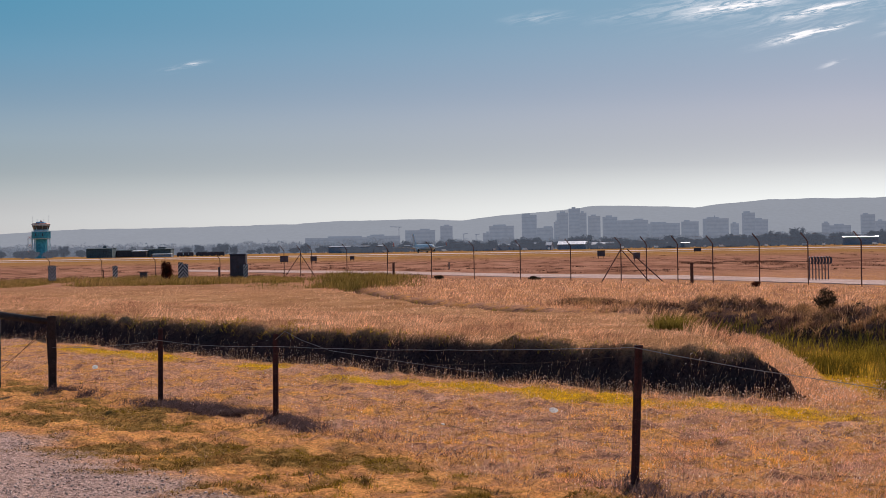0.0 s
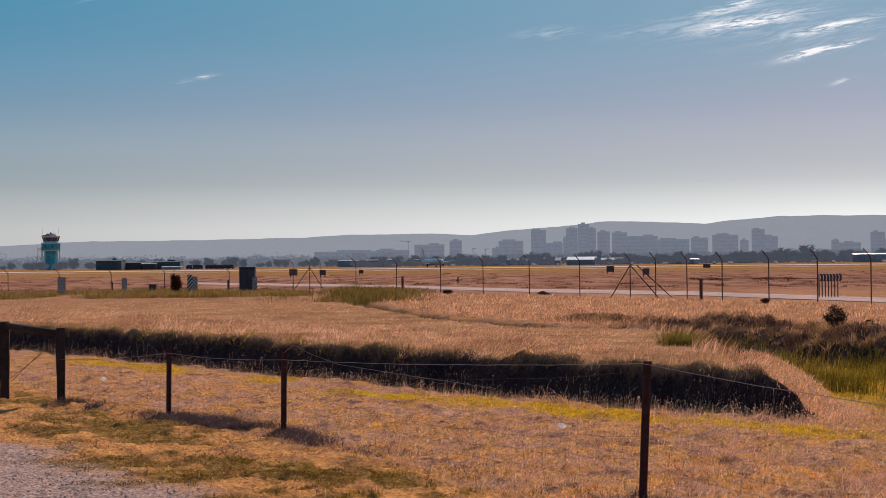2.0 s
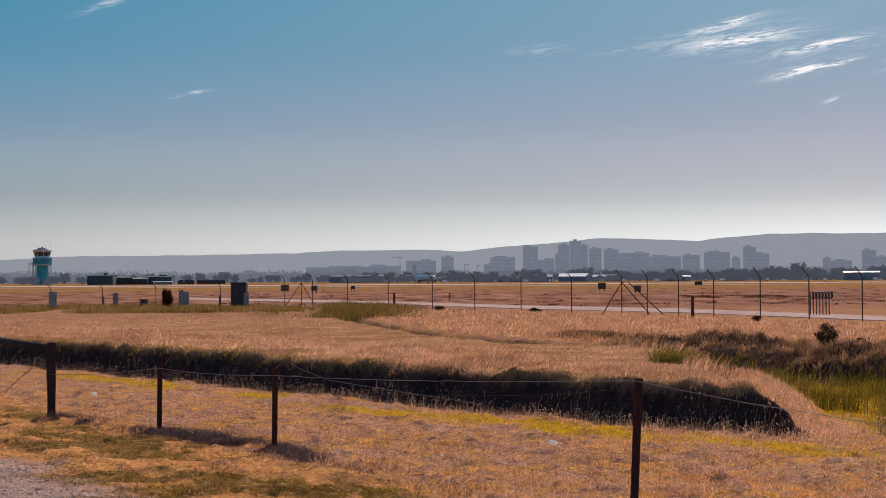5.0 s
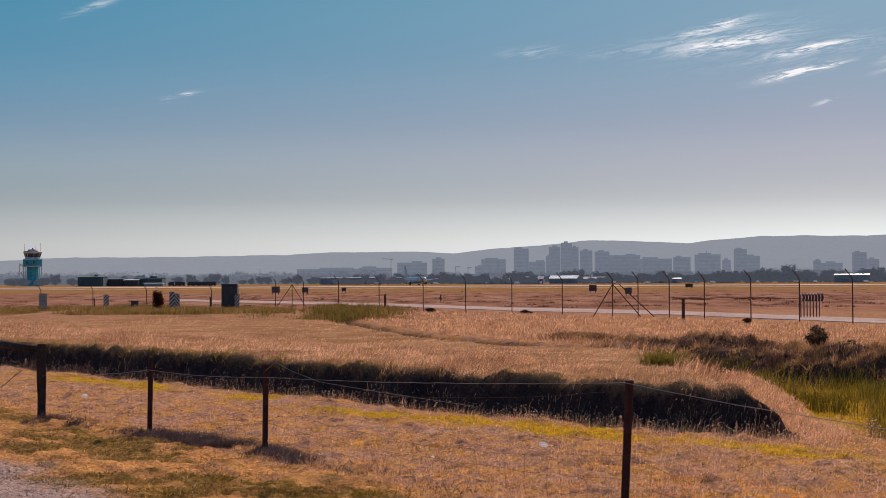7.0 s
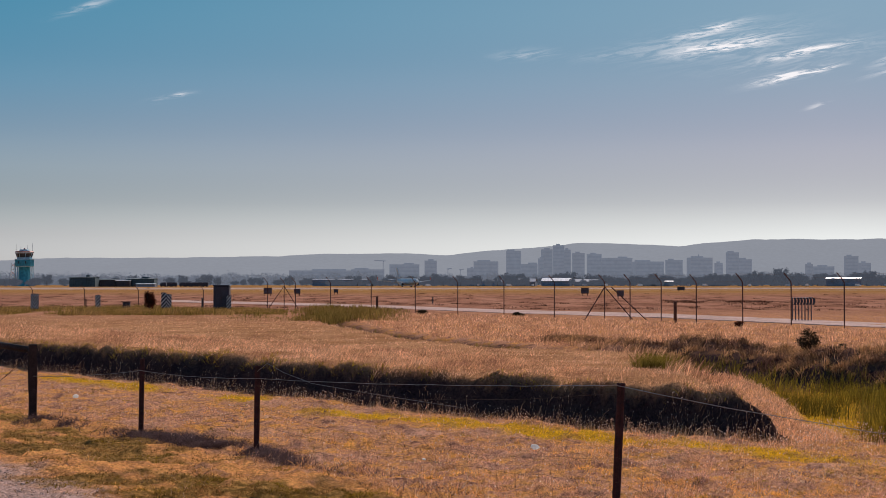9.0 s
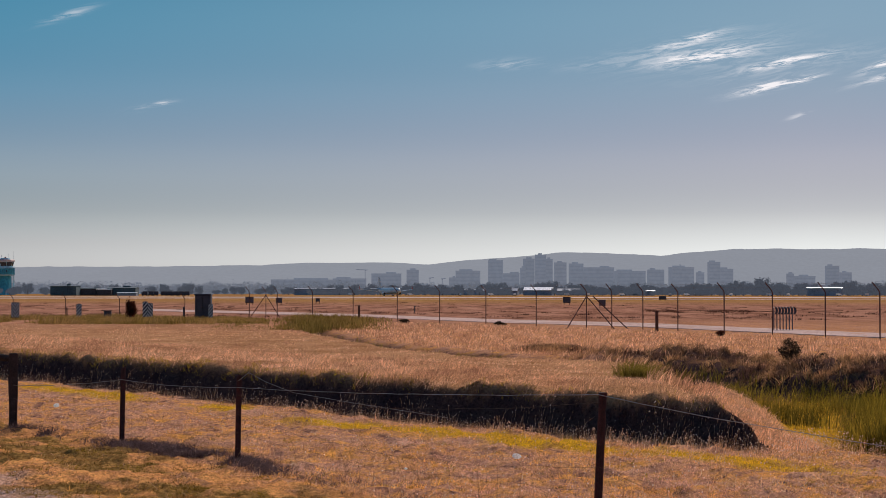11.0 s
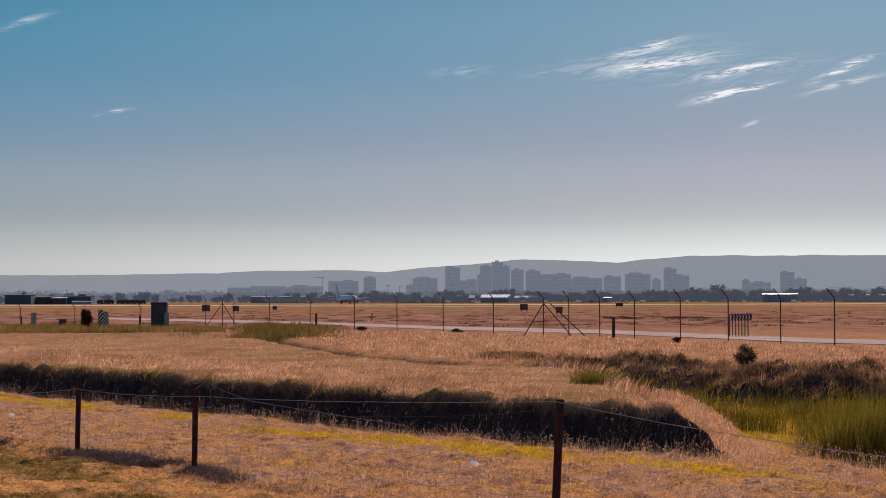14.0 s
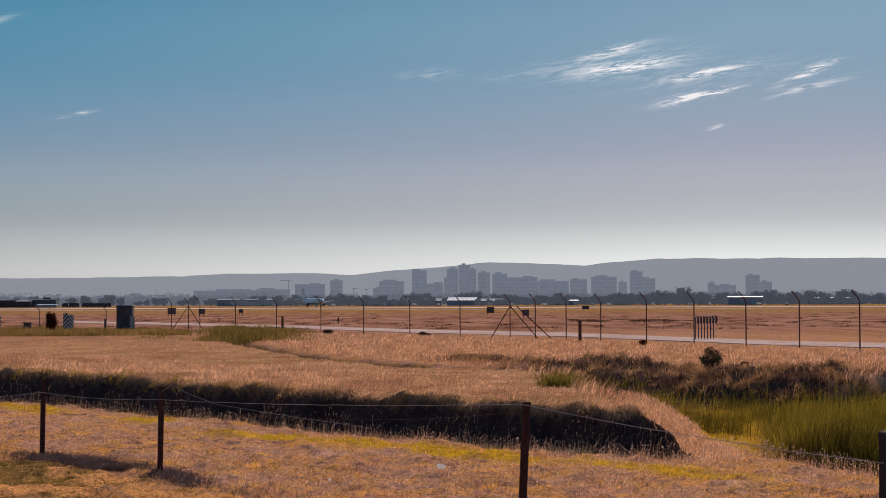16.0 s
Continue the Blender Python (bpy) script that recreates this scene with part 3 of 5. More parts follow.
part("brace_wire", Geo().tube([(-6.74, 23.84, place(-6.8, 23.9) + 0.2), (-5.74, 22.84, place(-5.7, 22.8) + 0.95)], 0.003, 5), "rust_wire", strainer)
part("brace_wire", Geo().tube([(-6.74, 23.84, place(-6.8, 23.9) + 0.26), (-5.74, 22.84, place(-5.7, 22.8) + 0.88)], 0.003, 5), "rust_wire", strainer)

STATIONS = [(-5.70, 22.8), (-3.77, 20.5), (-2.09, 18.4), (1.35, 12.72), (3.16, 9.6)]


def wire(heights, r, sag, seed, wob=0.01, mat="wire"):
    rr = random.Random(seed)
    pts = []
    for (ax, ay), (bx, by), ha, hb in zip(STATIONS, STATIONS[1:], heights, heights[1:]):
        if ha is None or hb is None:
            continue
        za, zb = place(ax, ay) + ha, place(bx, by) + hb
        m = max(6, int(math.dist((ax, ay), (bx, by)) / 0.25))
        for i in range(m + 1):
            t = i / m
            pts.append((ax + (bx - ax) * t + rr.uniform(-wob, wob), ay + (by - ay) * t - 0.035, za + (zb - za) * t - sag * 4 * t * (1 - t) + rr.uniform(-wob, wob)))
    return Geo().tube(pts, r, 5)


part("top_wire", wire([0.62, 0.80, 0.86, 1.08, 0.98], 0.003, 0.03, 1, 0.003), "wire", farm_fence)
part("second_wire", wire([None, 0.74, 0.78, 1.02, None], 0.002, 0.10, 2, 0.006), "rust_wire", farm_fence)
part("mesh_wire", wire([0.45, 0.45, 0.55, 0.52, 0.48], 0.0011, 0.16, 3, 0.012), "rust_wire", farm_fence)
part("mesh_wire", wire([0.28, 0.30, 0.36, 0.34, 0.30], 0.0011, 0.10, 4, 0.012), "rust_wire", farm_fence)
part("mesh_wire", wire([0.12, 0.14, 0.18, 0.16, 0.14], 0.0011, 0.04, 5, 0.012), "rust_wire", farm_fence)
stays = Geo()
rr = random.Random(11)
for (ax, ay), (bx, by) in zip(STATIONS, STATIONS[1:]):
    m = int(math.dist((ax, ay), (bx, by)) / 0.27)
    for i in range(1, m):
        t = i / m
        x, y, s = ax + (bx - ax) * t, ay + (by - ay) * t - 0.035, 0.16 * 4 * t * (1 - t)
        z = place(x, y)
        top = 0.50 - s * 0.9
        stays.tube([(x + rr.uniform(-0.03, 0.03), y, z + 0.02), (x + rr.uniform(-0.03, 0.03), y, z + top * 0.5), (x + rr.uniform(-0.06, 0.06), y, z + top + rr.uniform(-0.02, 0.05))], 0.0009, 4)
tagged(part("netting", stays, "rust_wire", farm_fence), kind="stuff")
# loose broken strands at the two middle pickets
part("loose_wire", Geo().tube([(-2.08, 18.36, 0.92), (-1.95, 18.2, 1.02), (-1.75, 18.0, 0.93), (-1.4, 17.5, 0.84), (-0.6, 16.2, 0.80), (0.2, 14.8, 0.78)], 0.0024, 5), "wire", farm_fence)
part("loose_wire", Geo().tube([(-3.80, 20.46, 0.78), (-3.95, 20.6, 0.86), (-4.08, 20.72, 0.92)], 0.0014, 5), "rust_wire", farm_fence)
part("loose_wire", Geo().tube([(-3.80, 20.46, 0.80), (-4.0, 20.65, 0.82), (-4.05, 20.7, 0.79)], 0.0014, 5), "rust_wire", farm_fence)

# crumpled litter
bm = bmesh.new()
bmesh.ops.create_icosphere(bm, subdivisions=3, radius=1)
for v in bm.verts:
    q = noise.noise(v.co * 2.7) * 0.35
    v.co = Vector((v.co.x * 0.055, v.co.y * 0.045, v.co.z * 0.03)) * (1 + q)
lme = bpy.data.meshes.new("litter")
bm.to_mesh(lme)
bm.free()
lme.materials.append(M["litter"])
for x, y, s in ((1.06, 18.9, 1.0), (-5.93, 26.5, 1.0), (-0.2, 17.4, 0.35)):
    lit = tagged(new("paper_scrap", lme), "crumpled white paper scrap lying in dry grass", "litter", "litter in the grass")
    lit.matrix_basis = pose(x, y, place(x, y) + 0.05, 0, 10, 40 * x) @ Matrix.Scale(s, 4)


# ---- airfield boundary fence ----
security_fence = thing("security_fence", "tall dark steel security fence with cranked post tops", "fence", 0, 0, 0)


def cranked(x, y, h=2.4, arm=True, turn=0.0):
    g, z = Geo(), place(x, y) - 0.1
    if arm:
        g.tube([(x, y, z), (x, y, z + h - 0.33), (x - 0.06, y, z + h - 0.22), (x - 0.32, y, z + h + 0.1)], 0.028, 7)
        g.box((x - 0.2, y, z + h - 0.05), (0.03, 0.05, 0.03)).box((x - 0.3, y, z + h + 0.07), (0.03, 0.05, 0.03))
    else:
        g.tube([(x, y, z), (x, y, z + h + 0.1)], 0.026, 7)
    return g


FU = np.array([-0.107, -0.0969, -0.090, -0.0686, -0.0438, -0.0169, 0.009, 0.0372, 0.0679, 0.0986, 0.1141, 0.1331, 0.1545, 0.1828, 0.2124, 0.2448, 0.2783, 0.3162])
FY = np.interp(FU, [-0.107, -0.0686, -0.0169, 0.0372, 0.0986, 0.1828, 0.2448, 0.3162], [126, 116, 105.5, 99, 87.5, 76, 69.6, 62.5])
for u, y in zip(FU, FY):
    part("post", cranked(u * y, y), "fence_steel", security_fence)
for u, y, du in ((-0.0969, 124.5, -0.010), (-0.0969, 124.5, 0.009), (0.0986, 87.5, -0.0125), (0.0986, 87.5, 0.0175), (0.1025, 87.0, 0.022)):
    part("brace", Geo().tube([(u * y, y - 0.05, 1.75), ((u + du) * y, y - 0.1, -0.05)], 0.028, 6), "fence_steel", security_fence)
for u, y in ((-0.282, 128), (-0.2505, 128), (-0.2186, 127), (-0.1859, 127), (-0.1462, 126.5)):
    part("post", cranked(u * y, y, 1.85), "fence_steel", security_fence)
for h in (2.12, 2.28, 2.43, 1.2):
    off = {2.12: 0.05, 2.28: 0.17, 2.43: 0.29, 1.2: 0}[h]
    part("strand", Geo().tube([(u * y - off, y, h - 0.1) for u, y in zip(FU, FY)], 0.0022, 4), "rust_wire", security_fence)


# ---- things by the boundary ----
box = thing("utility_cabinet", "dark grey-green steel utility cabinet standing in long grass", "cabinet", -15.1, 112, 0)
part("body", Geo().box((0, 0, 0.85), (1.06, 0.9, 1.8), 0, 0.04), "cabinet", box)
part("lid", Geo().box((0, 0, 1.79), (1.14, 0.98, 0.09), 0, 0.03), "cabinet", box)
for s in (-0.26, 0.26):
    d = part("door", Geo().box((s, -0.465, 0.9), (0.49, 0.03, 1.55), 0, 0.008), "cabinet", box)
    part("handle", Geo().box((s * 0.25, -0.495, 0.95), (0.03, 0.03, 0.18), 0, 0.006), "fence_steel", d)


def chevron_board(x, y, w, h, flip, turn, mirror_pair=False):
    ob = thing("chevron_board", "black and white striped hazard board on a post", "road sign", x, y, -0.17, turn, "hazard boards")
    part("post", Geo().tube([(0, 0.05, -0.2), (0, 0.05, 0.4 + h)], 0.03, 8), "fence_steel", ob)
    part("panel", Geo().box((0, 0, 0.35 + h / 2), (w, 0.03, h), 0, 0.006), "black", ob)
    m = 4

    def clip(pts, lo, hi):
        for side, bound in ((1, lo), (-1, hi)):
            out = []
            for (ax, az_), (bx, bz) in zip(pts, pts[1:] + pts[:1]):
                ina, inb = side * (az_ - bound) >= 0, side * (bz - bound) >= 0
                if ina:
                    out.append((ax, az_))
                if ina != inb:
                    t = (bound - az_) / (bz - az_)
                    out.append((ax + (bx - ax) * t, bound))
            pts = out
            if not pts:
                break
        return pts

    for i in range(-3, m + 1):
        z0 = 0.35 + h * (i + 0.1) / m
        t, rise = h / m * 0.42, w * (0.7 if flip == 0 else 1.15)
        for sgn in ((-1, 1) if flip == 0 else (flip,)):
            x0, x1 = (0.0, sgn * w / 2 * 0.97) if flip == 0 else (-w / 2 * 0.97, w / 2 * 0.97)
            a, b = (z0, z0 + rise) if flip == 0 or flip > 0 else (z0 + rise, z0)
            shape = clip([(x0, a), (x1, b), (x1, b + t), (x0, a + t)], 0.36, 0.34 + h)
            if len(shape) > 2:
                part("stripe", Geo().prism(shape, 0.006, (0, -0.02, 0)), "white", ob)


chevron_board(-28.4, 114, 0.56, 1.05, 0, 0)
chevron_board(-24.0, 114, 0.36, 0.95, 1, 0)
chevron_board(-19.50, 114.5, 0.36, 1.12, 1, 6)
chevron_board(-19.08, 114, 0.40, 1.0, -1, -6)
chevron_board(-14.55, 111.4, 0.34, 0.95, 1, -12)


def stake(x, y, h, w, mat, label):
    ob = thing("marker_stake", label, "post", x, y, None, 12)
    part("shaft", Geo().box((0, 0, h / 2 - 0.1), (w, w, h + 0.2), 0, 0.012), mat, ob)
    part("cap", Geo().box((0, 0, h + 0.02), (w * 1.15, w * 1.15, 0.05), 0, 0.01), mat, ob)


stake(-4.5, 112, 1.0, 0.14, "soil_red", "short reddish timber stake in the airfield grass")
stake(11.4, 80.5, 1.02, 0.13, "soil_red", "reddish timber stake beside the perimeter road")
stake(-19.8, 118, 0.75, 0.16, "cabinet", "short dark stake in long grass")
stake(-16.6, 113, 0.9, 0.10, "cabinet", "slim dark stake beside the utility cabinet")
stake(-25.7, 118, 0.8, 0.08, "fence_steel", "slim steel stake in long grass")
barrel = thing("drum", "small dark steel drum standing in long weeds", "drum", -22.4, 116, 0)
part("body", Geo().tube([(0, 0, -0.05), (0, 0, 0.3), (0, 0, 0.62)], [0.26, 0.28, 0.26], 12), "cabinet", barrel)
part("rim", Geo().tube([(0, 0, 0.6), (0, 0, 0.66)], 0.29, 12), "fence_steel", barrel)
stake(-1.0, 160, 0.6, 0.1, "cabinet", "small dark stake in the airfield")


def airfield_sign(x, y, w, h, mat):
    ob = thing("airfield_sign", "square grey airfield sign board on two short legs", "sign", x, y, 0, 5, "airfield signs")
    part("panel", Geo().box((0, 0, 0.35 + h / 2), (w, 0.18, h), 0, 0.03), mat, ob)
    for f in (0.03, 0.97):
        part("rail", Geo().box((0, -0.1, 0.35 + h * f), (w * 1.02, 0.05, 0.06)), "fence_steel", ob)
    for s in (-0.35, 0.35):
        part("leg", Geo().tube([(s * w, 0, -0.1), (s * w, 0, 0.4)], 0.05, 6), "fence_steel", ob)


airfield_sign(23.2, 268, 1.25, 0.95, "sign")
airfield_sign(22.3, 206, 0.85, 0.75, "sign")
airfield_sign(-23.3, 262, 1.0, 0.8, "sign")
airfield_sign(-19.6, 300, 0.8, 0.6, "cabinet")
airfield_sign(-27.8, 260, 1.3, 0.95, "sign")
airfield_sign(61.0, 420, 1.9, 0.9, "cabinet")

rack = thing("bollard_row", "row of slim white posts under dark curved boards", "bollards", 18.5, 84.5, 0)
for i in range(7):
    x = -0.48 + 0.16 * i
    part("post", Geo().tube([(x, 0, -0.1), (x, 0, 1.2)], 0.03, 8), "sign", rack)
    part("cap", Geo().box((x, 0, 1.2), (0.06, 0.06, 0.05), 0, 0.01), "white", rack)
    arc = [(x + 0.03 + 0.06 * math.sin(math.pi * q / 6), 0.84 + 0.35 * q / 6) for q in range(7)]
    part("board", Geo().prism(arc + [(a + 0.115, b) for a, b in reversed(arc)], 0.03, (0, -0.05, 0)), "black", rack)


# ---- shrubs ----
def leaf_cloud(count, size, centre, radius, leaf, seed, droop=0.0):
    """Small bent leaves gathered in uneven clumps."""
    r = np.random.default_rng(seed)
    k = max(6, count // 45)
    d = r.normal(size=(k, 3))
    d /= np.linalg.norm(d, axis=1)[:, None]
    cl = d * r.uniform(0.1, 0.85, (k, 1)) ** 0.6 * np.array(radius)
    p = np.array(centre) + cl[r.integers(0, k, count)] + r.normal(size=(count, 3)) * np.array(radius) * 0.15
    a = r.normal(size=(count, 3))
    a /= np.linalg.norm(a, axis=1)[:, None]
    b = np.cross(a, r.normal(size=(count, 3)))
    b /= np.linalg.norm(b, axis=1)[:, None]
    s = leaf * r.uniform(0.5, 1.3, (count, 1))
    V = np.stack([p - a * s, p + b * s * 0.45, p + a * s, p - b * s * 0.45], 1).reshape(-1, 3)
    return V, np.arange(count * 4).reshape(-1, 4)


def shrub(name, x, y, h, w, count, leaf, mat, seed, label, z=None):
    ob = thing(name, label, "bush", x, y, z)
    g = Geo()
    r = random.Random(seed)
    for i in range(5):
        a = r.uniform(0, 6.28)
        g.tube([(0, 0, -0.05), (0.15 * w * math.cos(a), 0.15 * w * math.sin(a), h * 0.35), (0.4 * w * math.cos(a), 0.3 * w * math.sin(a), h * 0.8)], [0.03 * h, 0.02 * h, 0.006 * h], 6)
    part("stems", g, "bark", ob)
    V, F = leaf_cloud(count, 1, (0, 0, h * 0.52), (w * 0.5, w * 0.45, h * 0.48), leaf, seed)
    V[:, 2] = np.maximum(V[:, 2], 0.0)
    me = mesh_np("foliage", V, F)
    me.materials.append(M[mat])
    part("foliage", me, None, ob)


shrub("shrub", -20.6, 115, 1.45, 0.8, 3600, 0.06, "leaf_rust", 13, "upright dark reddish shrub in long grass", 0)
shrub("shrub", 9.3, 41.8, 0.56, 0.66, 2600, 0.022, "leaf_near", 4, "small dark green shrub on the ditch bank", 0.16)
shrub("shrub", 11.2, 46, 0.36, 0.6, 420, 0.022, "leaf_near", 5, "sparse dry shrub on the ditch bank")
shrub("shrub", 13.3, 73.5, 0.34, 0.6, 700, 0.03, "leaf_rust", 6, "low reddish-brown shrub at the foot of the fence", -0.08)
shrub("shrub", 4.5, 97, 0.26, 0.8, 1200, 0.04, "leaf_near", 7, "low dark weed clump at the fence", 0)
shrub("shrub", -1.3, 104, 0.26, 0.7, 1200, 0.04, "leaf_near", 8, "low dark weed clump at the fence", 0)


# ---- distance: hills, city, trees, sheds ----
HILL_U = [-0.9, -0.30, -0.25, -0.205, -0.13, -0.063, -0.03, 0.005, 0.026, 0.054, 0.085, 0.109, 0.147, 0.16, 0.192, 0.23, 0.27, 0.33, 0.9]
HILL_H = [60, 62, 73, 76, 77, 87, 87, 84, 95, 103, 117, 115, 107, 118, 127, 128, 129, 128, 110]
hu = np.linspace(-0.85, 0.85, 420)
hv = np.linspace(0, 1, 16)
U, Vv = np.meshgrid(hu, hv)
ridge = np.interp(U, HILL_U, HILL_H) + 5 * (fbm(U * 60, U * 0 + 2) - 0.5) + 2.0 * (fbm(U * 300, U * 0) - 0.5)
HY = 4350 + 350 * Vv
HZ = ridge * 1.03 * (Vv ** 0.8) * (1 + 0.18 * (fbm(U * 45, Vv * 3) - 0.5) * (1 - Vv)) - 1
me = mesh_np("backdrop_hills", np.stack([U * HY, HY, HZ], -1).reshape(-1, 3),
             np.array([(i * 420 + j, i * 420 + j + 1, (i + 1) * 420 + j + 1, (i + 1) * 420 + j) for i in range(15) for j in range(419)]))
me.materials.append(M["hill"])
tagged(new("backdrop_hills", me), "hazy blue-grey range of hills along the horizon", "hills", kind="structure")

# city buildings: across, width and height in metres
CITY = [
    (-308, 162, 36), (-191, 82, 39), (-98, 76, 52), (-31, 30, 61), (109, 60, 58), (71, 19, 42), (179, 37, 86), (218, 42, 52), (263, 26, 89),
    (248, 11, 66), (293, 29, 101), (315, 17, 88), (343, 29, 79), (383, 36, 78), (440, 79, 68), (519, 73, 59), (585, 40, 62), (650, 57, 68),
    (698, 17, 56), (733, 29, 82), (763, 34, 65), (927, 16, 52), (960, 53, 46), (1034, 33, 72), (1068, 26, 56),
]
rr = random.Random(5)
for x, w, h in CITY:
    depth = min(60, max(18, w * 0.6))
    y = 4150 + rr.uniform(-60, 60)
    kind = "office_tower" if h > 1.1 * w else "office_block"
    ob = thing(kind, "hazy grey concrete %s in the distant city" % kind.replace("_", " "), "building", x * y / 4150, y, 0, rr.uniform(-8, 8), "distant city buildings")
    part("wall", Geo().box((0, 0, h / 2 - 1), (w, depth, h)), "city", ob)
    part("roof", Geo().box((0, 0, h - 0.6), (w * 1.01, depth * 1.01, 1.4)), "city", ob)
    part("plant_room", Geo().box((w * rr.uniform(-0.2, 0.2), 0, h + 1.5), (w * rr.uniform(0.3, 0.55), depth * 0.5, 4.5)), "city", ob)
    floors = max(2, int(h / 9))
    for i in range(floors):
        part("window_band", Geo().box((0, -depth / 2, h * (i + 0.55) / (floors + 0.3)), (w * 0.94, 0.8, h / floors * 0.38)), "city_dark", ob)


def crane(u, h, jib, up):
    ob = thing("tower_crane", "thin grey tower crane over the distant city", "crane", u * 4100, 4100, 0)
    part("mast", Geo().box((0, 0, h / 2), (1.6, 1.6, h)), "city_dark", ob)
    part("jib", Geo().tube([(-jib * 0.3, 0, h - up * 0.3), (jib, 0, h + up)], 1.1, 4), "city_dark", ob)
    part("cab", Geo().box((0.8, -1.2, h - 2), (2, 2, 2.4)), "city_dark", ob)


crane(-0.0365, 60, -22, 1)
crane(0.003, 40, 10, 1)
crane(0.1585, 28, -11, 48)
crane(0.0105, 38, 9, 1)

# control tower
tw = thing("control_tower", "teal concrete control tower with a glazed cab", "control tower", -0.2555 * 1400, 1400, 0)


def octagon(r, z0, z1, r1=None):
    return Geo().tube([(0, 0, z0), (0, 0, z1)], [r, r if r1 is None else r1], 8)


part("shaft", octagon(4.9, -1, 17.5), "teal", tw)
part("gallery", octagon(7.4, 16.4, 17.4, 8.0), "teal_pale", tw)
part("office_ring", octagon(8.0, 17.4, 23.0), "teal", tw)
part("gallery_coping", octagon(8.25, 22.6, 23.2), "teal_pale", tw)
part("cab_floor", octagon(6.3, 23.2, 24.6), "teal_pale", tw)
part("cab_glazing", octagon(6.2, 24.6, 28.0, 7.3), "glass", tw)
part("cab_eaves", octagon(7.6, 28.0, 29.4, 8.1), "shed_white", tw)
part("cab_roof", octagon(8.1, 29.4, 30.1, 7.0), "redroof", tw)
part("roof_deck", octagon(4.4, 30.1, 31.4, 3.8), "teal_pale", tw)
part("beacon", Geo().tube([(0, 0, 31.2), (0, 0, 32.6)], [0.9, 0.5], 8), "redroof", tw)
for ax, h in ((-7.0, 36), (-3.2, 34), (2.6, 35), (6.8, 37)):
    part("antenna", Geo().tube([(ax, 0, 29.0), (ax, 0, h)], 0.10, 5), "shed_grey", tw)
for i in range(8):
    a = 2 * math.pi * (i + 0.5) / 8
    part("mullion", Geo().tube([(6.25 * math.cos(a), 6.25 * math.sin(a), 24.6), (7.35 * math.cos(a), 7.35 * math.sin(a), 28.0)], 0.2, 4), "teal_pale", tw)
for sx in (-1, 1):
    for sy1 in (-1, 1):
        part("column", Geo().tube([(sx * 6.6, sy1 * 3.4, -1), (sx * 6.6, sy1 * 3.4, 17)], 0.4, 8), "teal_pale", tw)
part("base", Geo().box((0, 0, 1.5), (13, 12, 5)), "teal", tw)
for wx in (-3.0, 0.0, 3.0):
    part("window", Geo().box((wx, -7.45, 20.3), (0.9, 0.4, 2.2)), "glass", tw)
part("door", Geo().box((2.5, -6.05, 1.2), (1.4, 0.25, 2.4)), "teal_pale", tw)
part("railing", Geo().tube([(8.0 * math.cos(math.pi * i / 8), 8.0 * math.sin(math.pi * i / 8), 24.2) for i in range(17)], 0.08, 4), "teal_pale", tw)
lm = thing("lattice_mast", "thin red and white lattice mast beside the tower", "mast", -0.2625 * 1410, 1410, 0)
for sx in (-2, 2):
    part("leg", Geo().tube([(sx, 0, 0), (sx * 0.7, 0, 20)], 0.22, 4), "shed_white", lm)
for i in range(6):
    part("brace", Geo().tube([(-2, 0, i * 3.3), (1.8, 0, i * 3.3 + 3.2)], 0.18, 4).tube([(2, 0, i * 3.3), (-1.8, 0, i * 3.3 + 3.2)], 0.18, 4), "redroof" if i % 2 else "shed_white", lm)


def shed(u, y, w, h, d, wall, roof, label, pitch=0.05, turn=0.0, doors=3):
    ob = thing("shed", label, "building", u * y, y, 0, turn, "airfield sheds")
    part("wall", Geo().box((0, 0, h / 2 - 0.5), (w, d, h + 1)), wall, ob)
    rise = d / 2 * pitch
    g = Geo()
    for s in (-1, 1):
        k = len(g.v)
        e, t = d / 2 + 0.4, 0.25
        g.v += [(-w / 2 - 0.3, s * e, h - 0.1), (w / 2 + 0.3, s * e, h - 0.1), (w / 2 + 0.3, 0, h + rise), (-w / 2 - 0.3, 0, h + rise),
                (-w / 2 - 0.3, s * e, h - 0.1 + t), (w / 2 + 0.3, s * e, h - 0.1 + t), (w / 2 + 0.3, 0, h + rise + t), (-w / 2 - 0.3, 0, h + rise + t)]
        g.f += [tuple(k + i for i in q) for q in ((0, 1, 2, 3), (7, 6, 5, 4), (0, 4, 5, 1), (1, 5, 6, 2), (3, 2, 6, 7), (0, 3, 7, 4))]
    part("roof", g, roof, ob)
    part("gable", Geo().prism([(-d / 2, h - 0.2), (d / 2, h - 0.2), (0, h + rise - 0.05)], 0.3, (-w / 2 + 0.2, 0, 0), math.pi / 2), wall, ob)
    part("gable", Geo().prism([(-d / 2, h - 0.2), (d / 2, h - 0.2), (0, h + rise - 0.05)], 0.3, (w / 2 - 0.2, 0, 0), math.pi / 2), wall, ob)
    for i in range(doors):
        x = (i + 0.5) / doors * w - w / 2
        part("door", Geo().box((x, -d / 2, h * 0.38), (w / doors * 0.6, 0.3, h * 0.72)), wall, ob)


